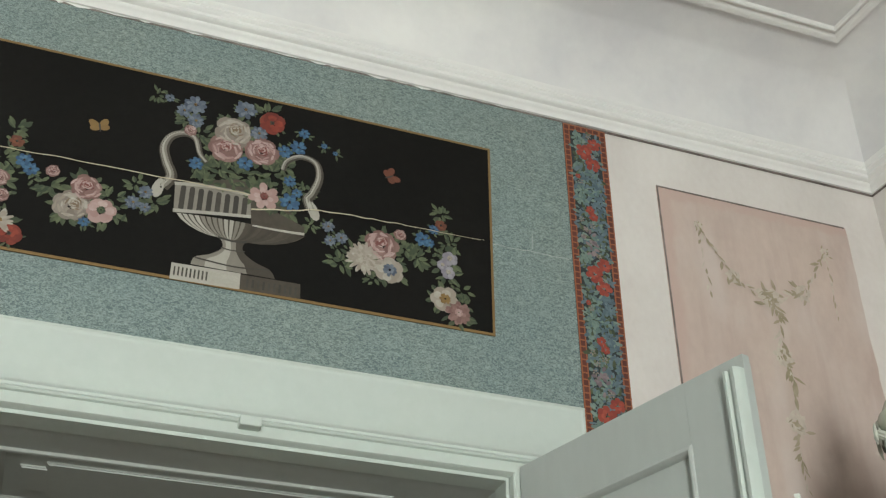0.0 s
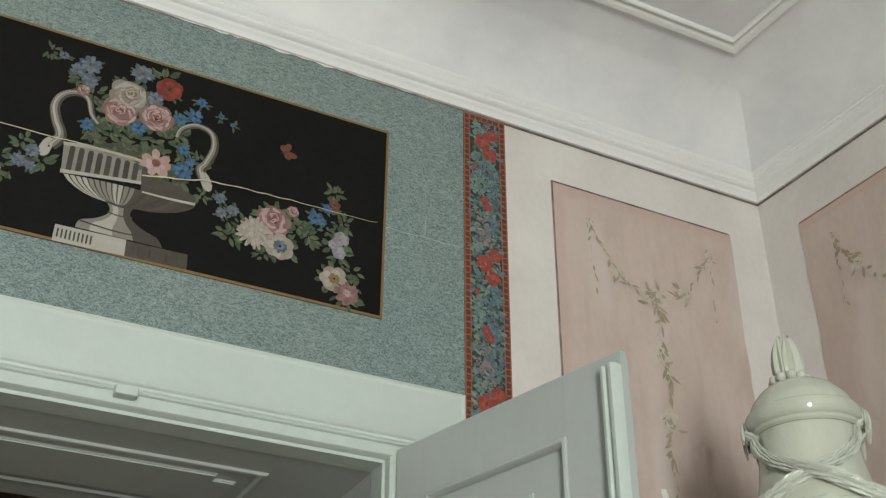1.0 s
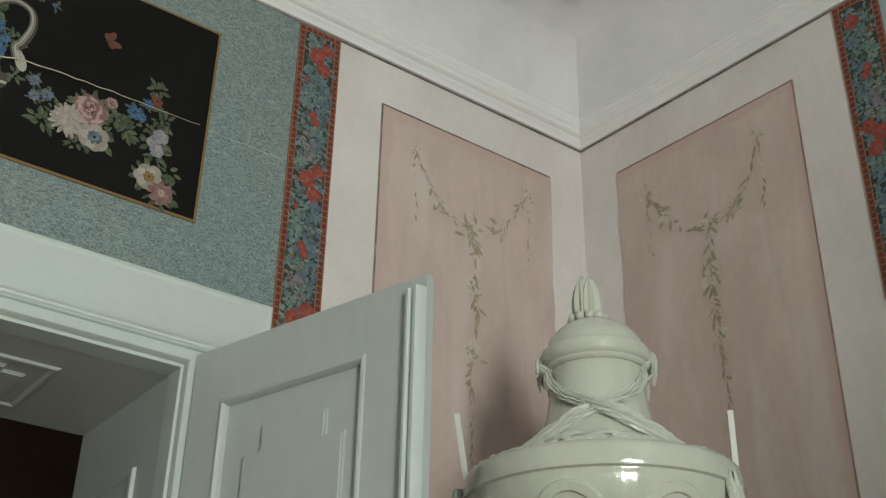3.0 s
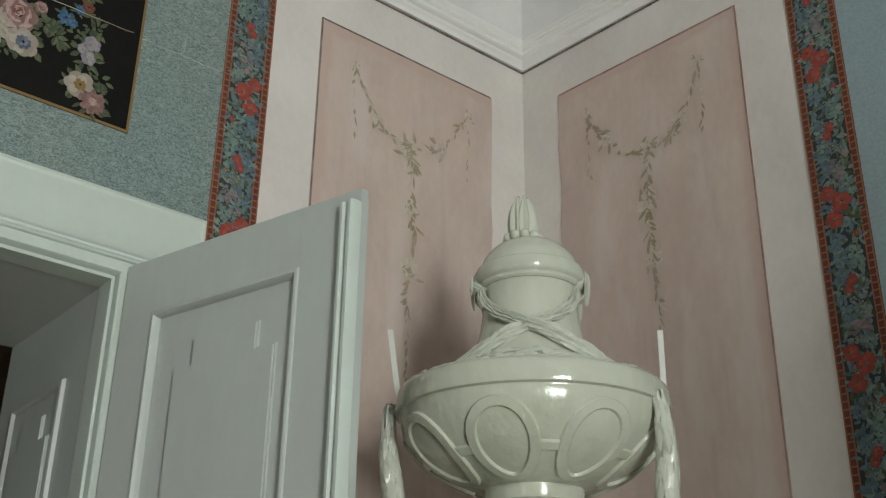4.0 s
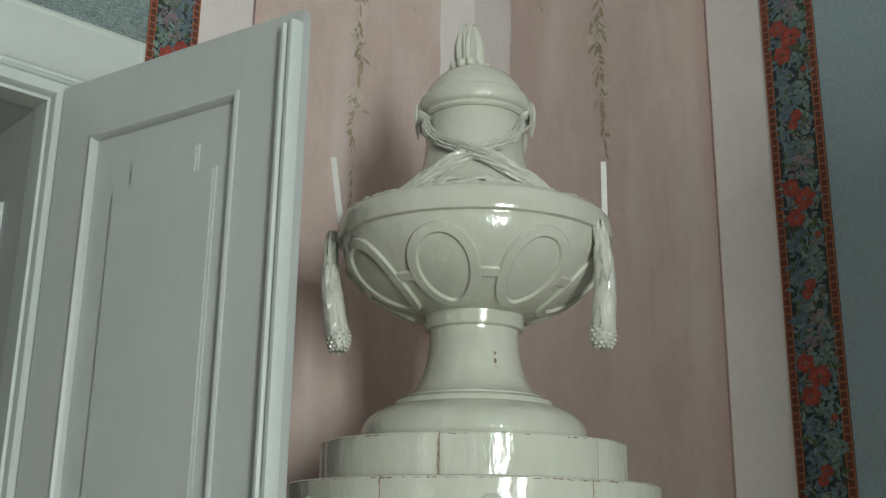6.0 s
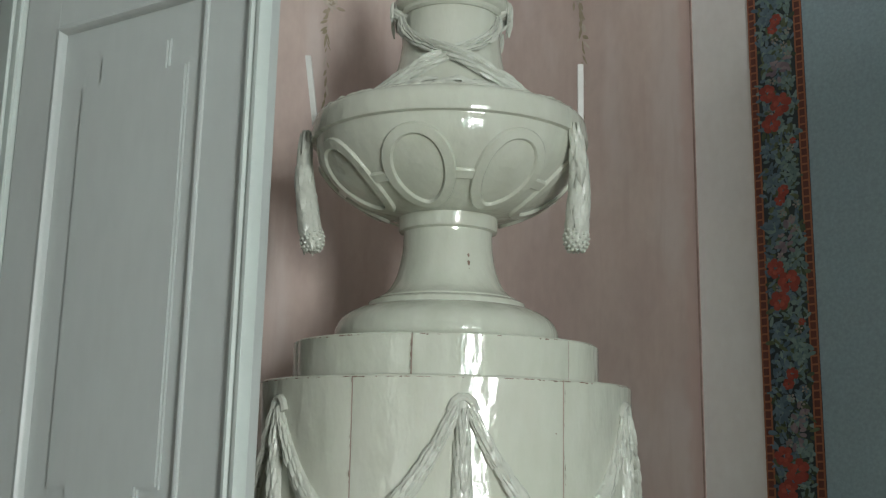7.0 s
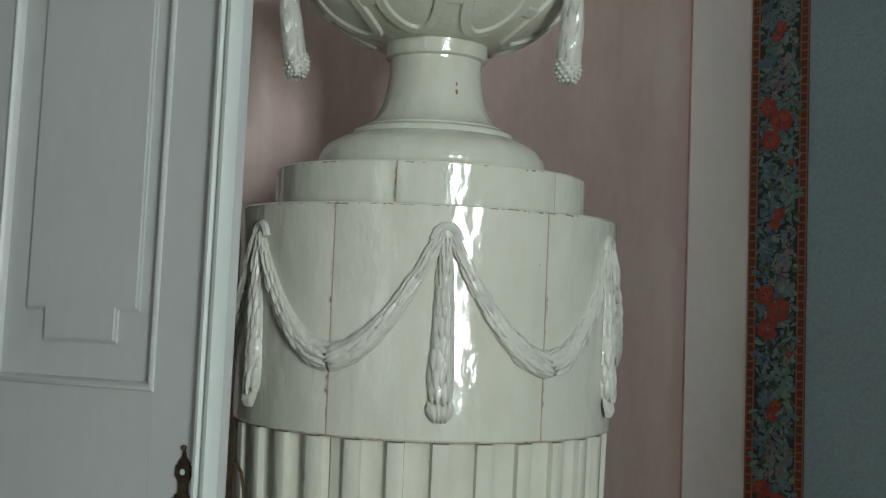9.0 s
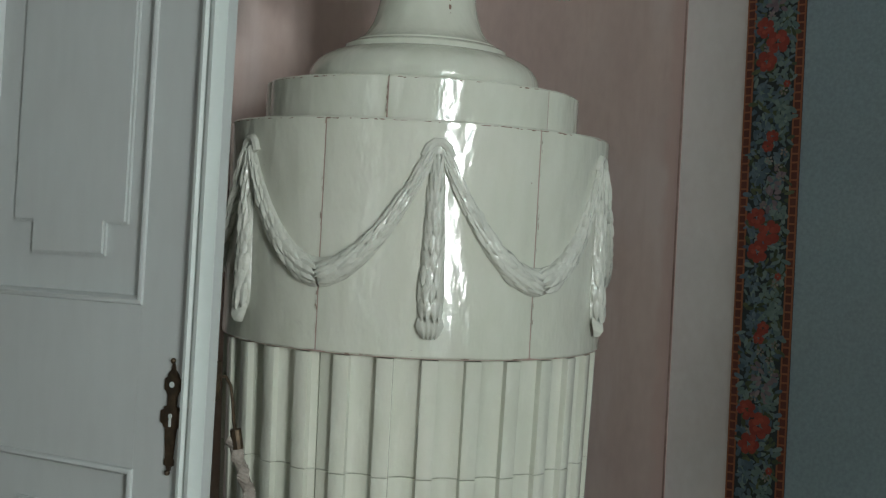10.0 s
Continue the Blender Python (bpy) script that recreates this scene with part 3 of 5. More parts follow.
for k in range(14):
    fleck(rnd.uniform(-80, 85), rnd.uniform(1.19, 1.52), 0.348, rnd.uniform(0.001, 0.003), rnd.uniform(0.001, 0.004))
for k in range(30):
    fleck(rnd.uniform(-95, 95), 1.1825, 0.348, rnd.uniform(0.004, 0.016), rnd.uniform(0.001, 0.0025))
for dz, w, h in ((0.0, 0.008, 0.017), (0.014, 0.006, 0.010), (-0.014, 0.004, 0.007)):
    fleck(26, 1.782 + dz, 0.0935 - dz * 0.15, w, h)
tagged(part("rust_fleck", joined(flecks), RUST, stove, "rust-brown chips along the tile edges"), kind="stuff")


# ---- leafy relief: rows of overlapping leaves laid along a path ----
def leaf_mesh(origin, along, out, ln, wd, lift):
    """A small pointed leaf with a raised midrib."""
    along, out = along.normalized(), out.normalized()
    side = along.cross(out).normalized()
    v = []
    for t, w, h in ((0.0, 0.5, 0.25), (0.35, 1.0, 0.7), (0.7, 0.72, 0.85), (1.0, 0.06, 0.55)):
        for s, k in ((-1, 0.0), (-0.55, 0.62), (0, 1.0), (0.55, 0.62), (1, 0.0)):
            v.append(tuple(origin + along * (t * ln) + side * (s * w * wd / 2) + out * (lift * h * (0.35 + 0.65 * k))))
    f = [(r * 5 + c, r * 5 + c + 1, (r + 1) * 5 + c + 1, (r + 1) * 5 + c) for r in range(3) for c in range(4)]
    return v, f


def leafy(path, normals, widths, ln=0.032, lanes=3, rnd=None, lift=0.008):
    """A garland along path: a half-round core with leaves over it."""
    rnd = rnd or random
    pieces, rings = [], []
    n = len(path)
    for i in range(n):
        d = (path[min(i + 1, n - 1)] - path[max(i - 1, 0)]).normalized()
        o = normals[i]
        s = d.cross(o).normalized()
        w = widths[i]
        rings.append([path[i] + s * (w * math.cos(a)) + o * (w * 0.55 * math.sin(a) - 0.002) for a in [math.pi * k / 8 for k in range(9)]])
    pieces.append(strip(rings))
    k, acc = 0, 0.0
    for i in range(1, n):
        acc += (path[i] - path[i - 1]).length
        if acc < ln * 0.40 or i > n - 3:
            continue
        acc, k = 0.0, k + 1
        d = (path[i] - path[i - 1]).normalized()
        o = normals[i]
        s = d.cross(o).normalized()
        w = widths[i]
        for lane in range(lanes):
            q = (lane - (lanes - 1) / 2) / max(1, lanes - 1) * 2 if lanes > 1 else 0
            q += 0.3 if k % 2 else -0.1
            ang = math.pi / 2 - q * 1.05 + rnd.uniform(-0.12, 0.12)
            org = path[i] + s * (w * 0.92 * math.cos(ang)) + o * (w * 0.70 * math.sin(ang))
            oo = (s * math.cos(ang) + o * math.sin(ang))
            pieces.append(leaf_mesh(org - d * ln * 0.3, (d - s * q * 0.12 * math.copysign(1, math.cos(ang) * q if q else 1)).normalized(), oo, ln * rnd.uniform(0.85, 1.15), w * rnd.uniform(0.9, 1.25) * (1.0 if lanes < 4 else 0.72), max(lift * 0.75, 0.36 * w) * rnd.uniform(0.7, 1.3)))
    return joined(pieces)


rnd = random.Random(7)
for k in range(6):
    a = 6 + 60.2 * k
    for half in (0, 1):
        m = 26
        pts, nor, wid = [], [], []
        for i in range(m):
            t = i / (m - 1)
            ang = (a - 59.0 + 28.8 * t) if half == 0 else (a - 1.2 - 28.8 * t)
            pts.append(on(ang, 0.349, 1.307 + 0.203 * (1 - t) ** 1.85))
            nor.append(on(ang, 1, 0))
            wid.append(0.009 + 0.015 * t)
        part("garland", leafy(pts, nor, wid, 0.037, 5, rnd, 0.0085), RELIEF, stove, "", True)
    m = 24
    pts = [on(a, 0.350, 1.515 - 0.287 * i / (m - 1)) for i in range(m)]
    part("tassel", joined([leafy(pts, [on(a, 1, 0)] * m, [(0.009 + 0.014 * (i / (m - 1)) ** 0.8) * math.sqrt(max(0.02, 1 - (max(0, i - m + 5) / 4) ** 2)) for i in range(m)], 0.042, 4, rnd, 0.0085)]
         + [leaf_mesh(on(a + j * 1.5, 0.352, 1.246), Vector((0, 0, -1)) + on(a + 90, 0.12 * j, 0) * -1, on(a + j * 1.5, 1, 0), 0.034, 0.020, 0.017) for j in (-1.6, -0.55, 0.55, 1.6)]), RELIEF, stove, "", True)
    bow = [on(a + d, 0.349, 1.510 + z) for d, z in ((-3.4, -0.012), (-2.4, 0.003), (-1.0, 0.010), (1.0, 0.010), (2.4, 0.003), (3.4, -0.012))]
    part("knot", tube(bow, 0.008), RELIEF, stove, "", True)

# urn foot, neck and bowl
def lathe_low(dz, profile):
    return lathe([(r, z + dz) for r, z in profile])


part("cushion", lathe_low(0.0, smooth_profile([(0.206, 1.6325), (0.213, 1.645), (0.210, 1.665), (0.196, 1.684), (0.172, 1.698), (0.152, 1.703)], 4) + [(0.152, 1.7035), (0.150, 1.712), (0.143, 1.717), (0.12, 1.718)]), GLAZE, stove, "", True)
part("neck", lathe_low(-0.001, [(0.135, 1.717)] + smooth_profile([(0.134, 1.722), (0.113, 1.738), (0.097, 1.768), (0.088, 1.81), (0.086, 1.845)], 5) + [(0.0865, 1.850), (0.0945, 1.853), (0.096, 1.857), (0.096, 1.892), (0.093, 1.895), (0.02, 1.895)]), GLAZE, stove, "", True)
BOWL = smooth_profile([(0.088, 1.877), (0.125, 1.883), (0.170, 1.901), (0.215, 1.932), (0.2475, 1.971), (0.2585, 1.999), (0.2608, 2.019)], 5)
part("bowl", lathe([(0.05, 1.885)] + BOWL + [(0.2612, 2.020), (0.2695, 2.022), (0.2710, 2.026), (0.2680, 2.053), (0.266, 2.062), (0.260, 2.069), (0.250, 2.072), (0.20, 2.073), (0.1, 2.073)]), GLAZE, stove, "", True)


def bowl_r(z):
    for (r0, z0), (r1, z1) in zip(BOWL, BOWL[1:]):
        if z0 <= z <= z1:
            return r0 + (r1 - r0) * (z - z0) / max(1e-6, z1 - z0)
    return BOWL[-1][0] if z > BOWL[-1][1] else BOWL[0][0]


def bowl_at(a, z, lift=0.0):
    r0, r1 = bowl_r(z - 0.004), bowl_r(z + 0.004)
    nz = -(r1 - r0) / 0.008
    n = (on(a, 1, 0) + Vector((0, 0, nz))).normalized()
    return on(a, bowl_r(z), z) + n * lift, n


def bowl_band(points, width, height):
    """A raised moulding on the bowl along (angle, z) points."""
    rings, n = [], len(points)
    pts = [bowl_at(*p) for p in points]
    for i, (p, o) in enumerate(pts):
        d = (pts[(i + 1) % n][0] - pts[i - 1][0]) if points[0] == points[-1] else (pts[min(i + 1, n - 1)][0] - pts[max(i - 1, 0)][0])
        if points[0] == points[-1] and i in (0, n - 1):
            d = pts[1][0] - pts[-2][0]
        s = d.normalized().cross(o).normalized()
        rings.append([p + s * (width * u) + o * (height * h - 0.002) for u, h in ((-0.5, 0.0), (-0.46, 0.85), (-0.36, 1.2), (0.36, 1.2), (0.46, 0.85), (0.5, 0.0))])
    return strip(rings)


for k in range(8):
    a = -13.5 + 45 * k
    c = 1.938

    def curve(hx, hz, t, a=a, c=c):
        z = c + hz * math.sin(t)
        return a + math.degrees(hx * math.cos(t) / bowl_r(z)), z

    oval = [curve(0.0570, 0.0535, 2 * math.pi * i / 44) for i in range(45)]
    oval[-1] = oval[0]
    ring = part("oval_frame", bowl_band(oval, 0.023, 0.0064), GLAZE, stove, "", True)
    medal = []
    for rad in (1.0, 0.75, 0.4, 0.002):
        medal.append([bowl_at(*curve(0.0470 * rad, 0.0445 * rad, 2 * math.pi * i / 32), 0.0005 + 0.002 * (1 - rad))[0] for i in range(33)])
    part("medallion", strip(medal), GLAZE, ring, "", True)
    part("link_bar", bowl_band([(a + 15.6 + i * 1.38, 1.923) for i in range(11)], 0.024, 0.0055), GLAZE, stove, "", True)

lumps = []
for k in range(64):
    a = k * 360 / 64 + rnd.uniform(-1.5, 1.5)
    d = on(a + 90, 1, 0)
    lumps.append(leaf_mesh(on(a, 0.256, 2.069) - d * 0.014, d, (on(a, 0.5, 0) + Vector((0, 0, 1))).normalized(), rnd.uniform(0.024, 0.034), rnd.uniform(0.010, 0.016), rnd.uniform(0.003, 0.0065)))
tagged(part("rim_beading", joined(lumps), GLAZE, stove, "uneven worn beading on the rim", True), kind="stuff")
# lid
LID = smooth_profile([(0.200, 2.068), (0.172, 2.084), (0.147, 2.104), (0.125, 2.132), (0.110, 2.168), (0.102, 2.200), (0.0965, 2.245), (0.095, 2.284)], 5)
part("lid", lathe([(0.1, 2.075)] + LID + [(0.100, 2.2835), (0.104, 2.2877), (0.1045, 2.2938), (0.109, 2.2969), (0.1125, 2.3020), (0.1125, 2.3195), (0.110, 2.3256), (0.104, 2.3287)]
     + smooth_profile([(0.102, 2.3308), (0.094, 2.3513), (0.074, 2.3749), (0.050, 2.3900), (0.034, 2.3960)], 5) + [(0.0, 2.3970)]), GLAZE, stove, "", True)


def lid_r(z):
    for (r0, z0), (r1, z1) in zip(LID, LID[1:]):
        if z0 <= z <= z1:
            return r0 + (r1 - r0) * (z - z0) / max(1e-6, z1 - z0)
    return 0.11 if z > 2.2 else 0.2


for back in (0, 180):
    for s in (-1, 1):
        rows = [(-84 * s, 2.318), (-74 * s, 2.284), (-58 * s, 2.246), (-34 * s, 2.212), (-8 * s, 2.186), (14 * s, 2.166), (31 * s, 2.146), (46 * s, 2.130), (60 * s, 2.110), (74 * s, 2.092)]
        fine = smooth_profile(rows, 5)
        pts = [on(a + back, lid_r(z) + (0.004 if z > 2.2870 else 0.003 + (0.005 if s > 0 else 0.0)), z) for a, z in fine]
        nor = [(on(a + back, 1, 0) + Vector((0, 0, 0.35 if z < 2.2 else 0.1))).normalized() for a, z in fine]
        m = len(pts)
        wid = [0.007 + 0.013 * (i / (m - 1)) for i in range(m)]
        part("draped_garland", leafy(pts, nor, wid, 0.050, 5, rnd, 0.012), RELIEF, stove, "", True)
for s in (-1, 1):
    pts = [on(90 * s, 0.097 + 0.006 * math.sin(math.pi * i / 9), 2.3287 - 0.055 * i / 9) for i in range(10)]
    part("ear", leafy(pts, [on(90 * s, 1, 0)] * 10, [0.006] * 10, 0.024, 3, rnd, 0.006), RELIEF, stove, "", True)
# a wreath of leaves round the foot of the lid
wreath = []
for k in range(150):
    a = k * 360 / 75 + rnd.uniform(-3, 3)
    z = (2.094 if k < 75 else 2.114) + rnd.uniform(-0.008, 0.008)
    up = (on(a, 0.62, 0) + Vector((0, 0, 0.78))).normalized()
    d = (on(a + 90 * rnd.choice((-1, 1)), 1, 0) + on(a, 0.5, -0.4) * rnd.uniform(-0.4, 1.0)).normalized()
    wreath.append(leaf_mesh(on(a, lid_r(z) - 0.001, z) - d * 0.018, d, up, rnd.uniform(0.034, 0.048), rnd.uniform(0.016, 0.024), rnd.uniform(0.007, 0.013)))
part("leaf_wreath", joined(wreath), RELIEF, stove, "", True)
# bud
for k in range(10):
    p = Vector((-0.012, 0, -0.004)) + on(36 * k + 8, 0.033, 2.4060)
    bm = bmesh.new()
    bmesh.ops.create_uvsphere(bm, u_segments=12, v_segments=8, radius=0.0105, matrix=Matrix.Translation(p))
    part("bead", bm, GLAZE, stove, "", True)
for k in range(5):
    a, rings = 72 * k + 22, []
    for i in range(13):
        t = i / 12
        reach = 0.0275 * math.sin(math.pi * (0.24 + 0.62 * t)) ** 0.85 - 0.001
        half = 48 * math.sin(math.pi * (0.24 + 0.71 * t)) ** 0.75
        row = []
        for j in range(-6, 7):
            q = j / 6
            ridge = 0.0030 * math.cos(math.pi * 3 * q) + 0.0035 * (1 - q * q)
            row.append(on(a + half * q, reach + ridge * (1 - t ** 3), 2.394 + 0.108 * t - 0.006 * q * q * t))
        for j in range(6, -7, -1):
            q = j / 6
            row.append(on(a + half * q * 0.96, max(0.002, reach - 0.006), 2.394 + 0.107 * t - 0.006 * q * q * t))
        rings.append([v + Vector((-0.013, 0, 0)) for v in row])
    part("bud_petal", strip(rings, closed=True), GLAZE, stove, "", True)
# side handles: upright bar and hanging tassel
for s, lean, tall in ((-1, -0.022, 0.160), (1, 0.0, 0.147)):
    part("handle_bar", joined([strip([[((-0.262 if s < 0 else 0.256) + lean * t + dx, -0.01 + dy, 2.045 + tall * t) for dx, dy in ((-0.0055, -0.007), (0.0055, -0.007), (0.0055, 0.007), (-0.0055, 0.007))] for t in (0, 1)], closed=True)]), WHITEMETAL, stove, "white flat upright bar")
    m = 22
    base = Vector((-0.281, -0.01, 2.052)) if s < 0 else Vector((0.232, -0.140, 2.036))
    pts = [base + Vector((s * 0.006 * math.sin(i / 5) + 0.014 * (i / (m - 1)) * (1 if s < 0 else 0.6), 0, -0.235 * i / (m - 1))) for i in range(m)]
    wid = [0.009 + 0.013 * math.sin(math.pi * 0.5 * min(1, 1.25 * i / (m - 1))) for i in range(m)]
    rings_all = []
    for turn in range(3):
        o = on(360 / 3 * turn, 1, 0)
        rings_all.append(leafy(pts[:m - 1], [o] * m, wid, 0.056, 3, rnd, 0.011))
    tas = part("hanging_tassel", joined(rings_all), RELIEF, stove, "", True)
    bm = bmesh.new()
    tip = Vector(pts[-1]) + Vector((0, 0, 0.018))
    for lev in range(7):
        q = -0.75 + lev * 0.27
        for j in range(11):
            c = tip + on(32.7 * j + 16 * lev, 0.0225 * math.cos(q), -0.030 * math.sin(q))
            bmesh.ops.create_icosphere(bm, subdivisions=1, radius=0.0036, matrix=Matrix.Translation(c))
    bmesh.ops.create_uvsphere(bm, u_segments=14, v_segments=10, radius=0.0225, matrix=Matrix.Translation(tip) @ Matrix.Diagonal((1, 1, 1.15, 1)))
    part("tassel_tip", bm, RELIEF, tas, "", True)


# ---- wallpapers ----
def ribbon(points, w0, w1, y):
    pts = smooth_profile(points, 5)
    rings = []
    for i, (x, z) in enumerate(pts):
        a, b = pts[max(0, i - 1)], pts[min(len(pts) - 1, i + 1)]
        d = Vector((b[0] - a[0], b[1] - a[1])).normalized()
        w = (w0 + (w1 - w0) * i / (len(pts) - 1)) / 2
        rings.append([(x - d.y * w, y, z + d.x * w), (x + d.y * w, y, z - d.x * w)])
    return strip(rings)


def worm_paper(name):
    """Blue paper printed with a fine vermicelli pattern."""
    m = material(name, (0.190, 0.236, 0.236), 0.75, (0.212, 0.244, 0.228), 2.2, 150, 0.8, 0.15, 90, depth=0.0015, fine_amount=0.15)
    nt = m.node_tree
    b = nt.nodes["Principled BSDF"]
    geo = [n for n in nt.nodes if n.bl_idname == "ShaderNodeMapping"][0]
    old = b.inputs["Base Color"].links[0].from_socket
    nz = nt.nodes.new("ShaderNodeTexNoise")
    nz.inputs["Scale"].default_value, nz.inputs["Detail"].default_value, nz.inputs["Distortion"].default_value = 150, 0.8, 1.2
    st = nt.nodes.new("ShaderNodeMapping")
    st.inputs["Scale"].default_value, st.inputs["Rotation"].default_value = (0.70, 1, 1.45), (0, 0.2, 0)
    nt.links.new(geo.outputs[0], st.inputs[0])
    nt.links.new(st.outputs[0], nz.inputs["Vector"])
    ramp = nt.nodes.new("ShaderNodeValToRGB")
    e = ramp.color_ramp.elements
    e[0].position, e[0].color = 0.38, (0.22, 0.28, 0.28, 1)
    e[1].position, e[1].color = 0.47, (0.60, 0.66, 0.64, 1)
    for pos, col in ((0.50, (0.95, 0.95, 0.92, 1)), (0.56, (0.56, 0.62, 0.61, 1)), (0.63, (0.16, 0.22, 0.24, 1))):
        k = e.new(pos)
        k.color = col
    nt.links.new(nz.outputs[0], ramp.inputs[0])
    mix = nt.nodes.new("ShaderNodeMix")
    mix.data_type, mix.blend_type = "RGBA", "OVERLAY"
    mix.inputs[0].default_value = 0.6
    nt.links.new(old, mix.inputs[6])
    nt.links.new(ramp.outputs[0], mix.inputs[7])
    nt.links.new(mix.outputs[2], b.inputs["Base Color"])
    return m


P_SCRAPE = material("rubbed_paper", (0.42, 0.45, 0.42), 0.8, (0.26, 0.30, 0.30), 90, 240, 0.9, 0)
WORM = worm_paper("vermicelli_wallpaper")
paper = thing("wallpaper", "blue-grey wallpaper with fine vermicelli print over the door", "wallpaper", kind="structure")
TOPZ, LOWZ = 3.3515, DOOR_Z + 0.198
cuts = [-0.9985, -1.2405, -1.839, -2.43, -3.02, -3.61]
for k, (x1, x0) in enumerate(zip(cuts, cuts[1:])):
    y = -0.003 - 0.0006 * (k % 2)
    if k == 0:
        part("sheet", boxes((x0, x1, y, 0, 2.9105, TOPZ)), WORM, paper)
        part("sheet", boxes((x0, x1, y - 0.0005, 0, LOWZ, 2.91)), WORM, paper)
    else:
        part("sheet", boxes((x0, x1, y, 0, LOWZ if x1 > DOOR_X0 - 0.2 else 0.8, TOPZ)), WORM, paper)
part("scrape", polygon_slab([(-1.106, 2.92), (-1.1035, 2.925), (-1.1025, 2.945), (-1.104, 2.965), (-1.1065, 2.95)], -0.0042, -0.003), P_SCRAPE, paper, "small white scrape in the paper")
# ragged paint where the paper meets the cornice and the architrave
rnd = random.Random(12)
edge = []
for z, n, lo, hi in ((TOPZ, 70, 0.001, 0.008), (LOWZ, 60, 0.001, 0.005)):
    x = -2.75
    while x < -1.01:
        w = rnd.uniform(0.02, 0.11)
        h = rnd.uniform(lo, hi) if rnd.random() < 0.7 else 0.0006
        s = -1 if z == TOPZ else 1
        x1 = min(x + w, -1.0)
        edge.append(([(x, -0.0048, z), (x1, -0.0048, z), (x1 - w * 0.15, -0.0048, z + s * h * 0.6), (x + w * 0.5, -0.0048, z + s * h), (x + w * 0.2, -0.0048, z + s * h * 0.4)], [(0, 1, 2, 3, 4)]))
        x = x1
part("crease", ribbon([(-1.2405 + 0.0155 * k, 2.9105 + rnd.uniform(-0.002, 0.002)) for k in range(16)], 0.002, 0.003, -0.0046), P_SCRAPE, paper, "ragged crease where two sheets meet")
tagged(part("paint_smear", joined(edge), STUCCO, paper, "ragged white paint along the paper's edge"), kind="stuff")
blue = thing("wallpaper_east", "plain blue-grey wallpaper on the wall beside the border", "wallpaper", EAST, kind="structure")
for x0, x1 in ((1.0075, 1.62), (1.62, 2.26), (2.26, 2.9), (2.9, 3.55), (3.55, 4.2), (4.2, 4.95)):
    part("sheet", boxes((x0, x1 - 0.0004, -0.003, 0, 0.8, TOPZ)), BLUEWALL, blue)
part("dado", boxes((0.8, 4.95, -0.012, 0, 0.001, 0.79)), WOOD, blue)


# ---- printed flowers ----
def print_mat(name, light, dark, rough=0.7):
    """Printed colour that varies from petal to petal."""
    m = material(name, light, rough, dark, 60, 240, 0.5, 0.0)
    nt = m.node_tree
    b = nt.nodes["Principled BSDF"]
    old = b.inputs["Base Color"].links[0].from_socket
    geo = nt.nodes.new("ShaderNodeNewGeometry")
    mix = nt.nodes.new("ShaderNodeMix")
    mix.data_type = "RGBA"
    nt.links.new(geo.outputs["Random Per Island"], mix.inputs[0])
    nt.links.new(old, mix.inputs[6])
    mix.inputs[7].default_value = (*dark, 1)
    nt.links.new(mix.outputs[2], b.inputs["Base Color"])
    return m


P_PINK = print_mat("printed_pink", (0.30, 0.18, 0.165), (0.17, 0.09, 0.08))
P_WHITE = print_mat("printed_white", (0.32, 0.285, 0.245), (0.19, 0.155, 0.13))
P_BLUE = print_mat("printed_blue", (0.085, 0.19, 0.31), (0.025, 0.07, 0.15))
P_PALE = print_mat("printed_pale_blue", (0.215, 0.245, 0.285), (0.06, 0.08, 0.12))
P_RED = print_mat("printed_red", (0.42, 0.085, 0.05), (0.24, 0.04, 0.028))
P_GREEN = print_mat("printed_green", (0.125, 0.15, 0.075), (0.03, 0.045, 0.025))
P_ROSELIT = print_mat("printed_light_rose", (0.50, 0.38, 0.355), (0.34, 0.21, 0.195))
P_HEART = print_mat("printed_rose_heart", (0.26, 0.10, 0.085), (0.14, 0.04, 0.035))
P_LAVENDER = print_mat("printed_lavender", (0.36, 0.34, 0.37), (0.22, 0.20, 0.24))
P_CREAM = print_mat("printed_cream", (0.45, 0.42, 0.365), (0.28, 0.235, 0.195))
P_SHADOW = print_mat("printed_cream_shadow", (0.24, 0.17, 0.11), (0.16, 0.11, 0.07))
P_POPPY = print_mat("printed_poppy_red", (0.32, 0.055, 0.03), (0.13, 0.02, 0.012))
P_BROWN = print_mat("printed_brown_orange", (0.21, 0.07, 0.035), (0.11, 0.035, 0.02))
P_DARK = print_mat("printed_dark_stone", (0.065, 0.058, 0.048), (0.04, 0.036, 0.03))
P_STONE = print_mat("printed_light_stone", (0.44, 0.42, 0.37), (0.36, 0.34, 0.295))
P_TEAL = print_mat("printed_teal", (0.22, 0.30, 0.255), (0.10, 0.16, 0.15))
P_NAVY = print_mat("printed_navy", (0.155, 0.22, 0.25), (0.065, 0.105, 0.135))
P_LILAC = print_mat("printed_lilac", (0.30, 0.235, 0.24), (0.15, 0.11, 0.13))
P_GREY = print_mat("printed_stone_grey", (0.27, 0.25, 0.215), (0.19, 0.175, 0.145))
P_GREYD = print_mat("printed_shaded_stone", (0.082, 0.068, 0.052), (0.045, 0.037, 0.028))
P_GOLD = print_mat("printed_ochre", (0.27, 0.17, 0.06), (0.20, 0.12, 0.04))
P_BLACK = material("black_printed_ground", (0.006, 0.006, 0.0055), 0.6, (0.010, 0.009, 0.008), 2.5, 60, 0.8, 0.25, 5, depth=0.012, gloss=0.12)
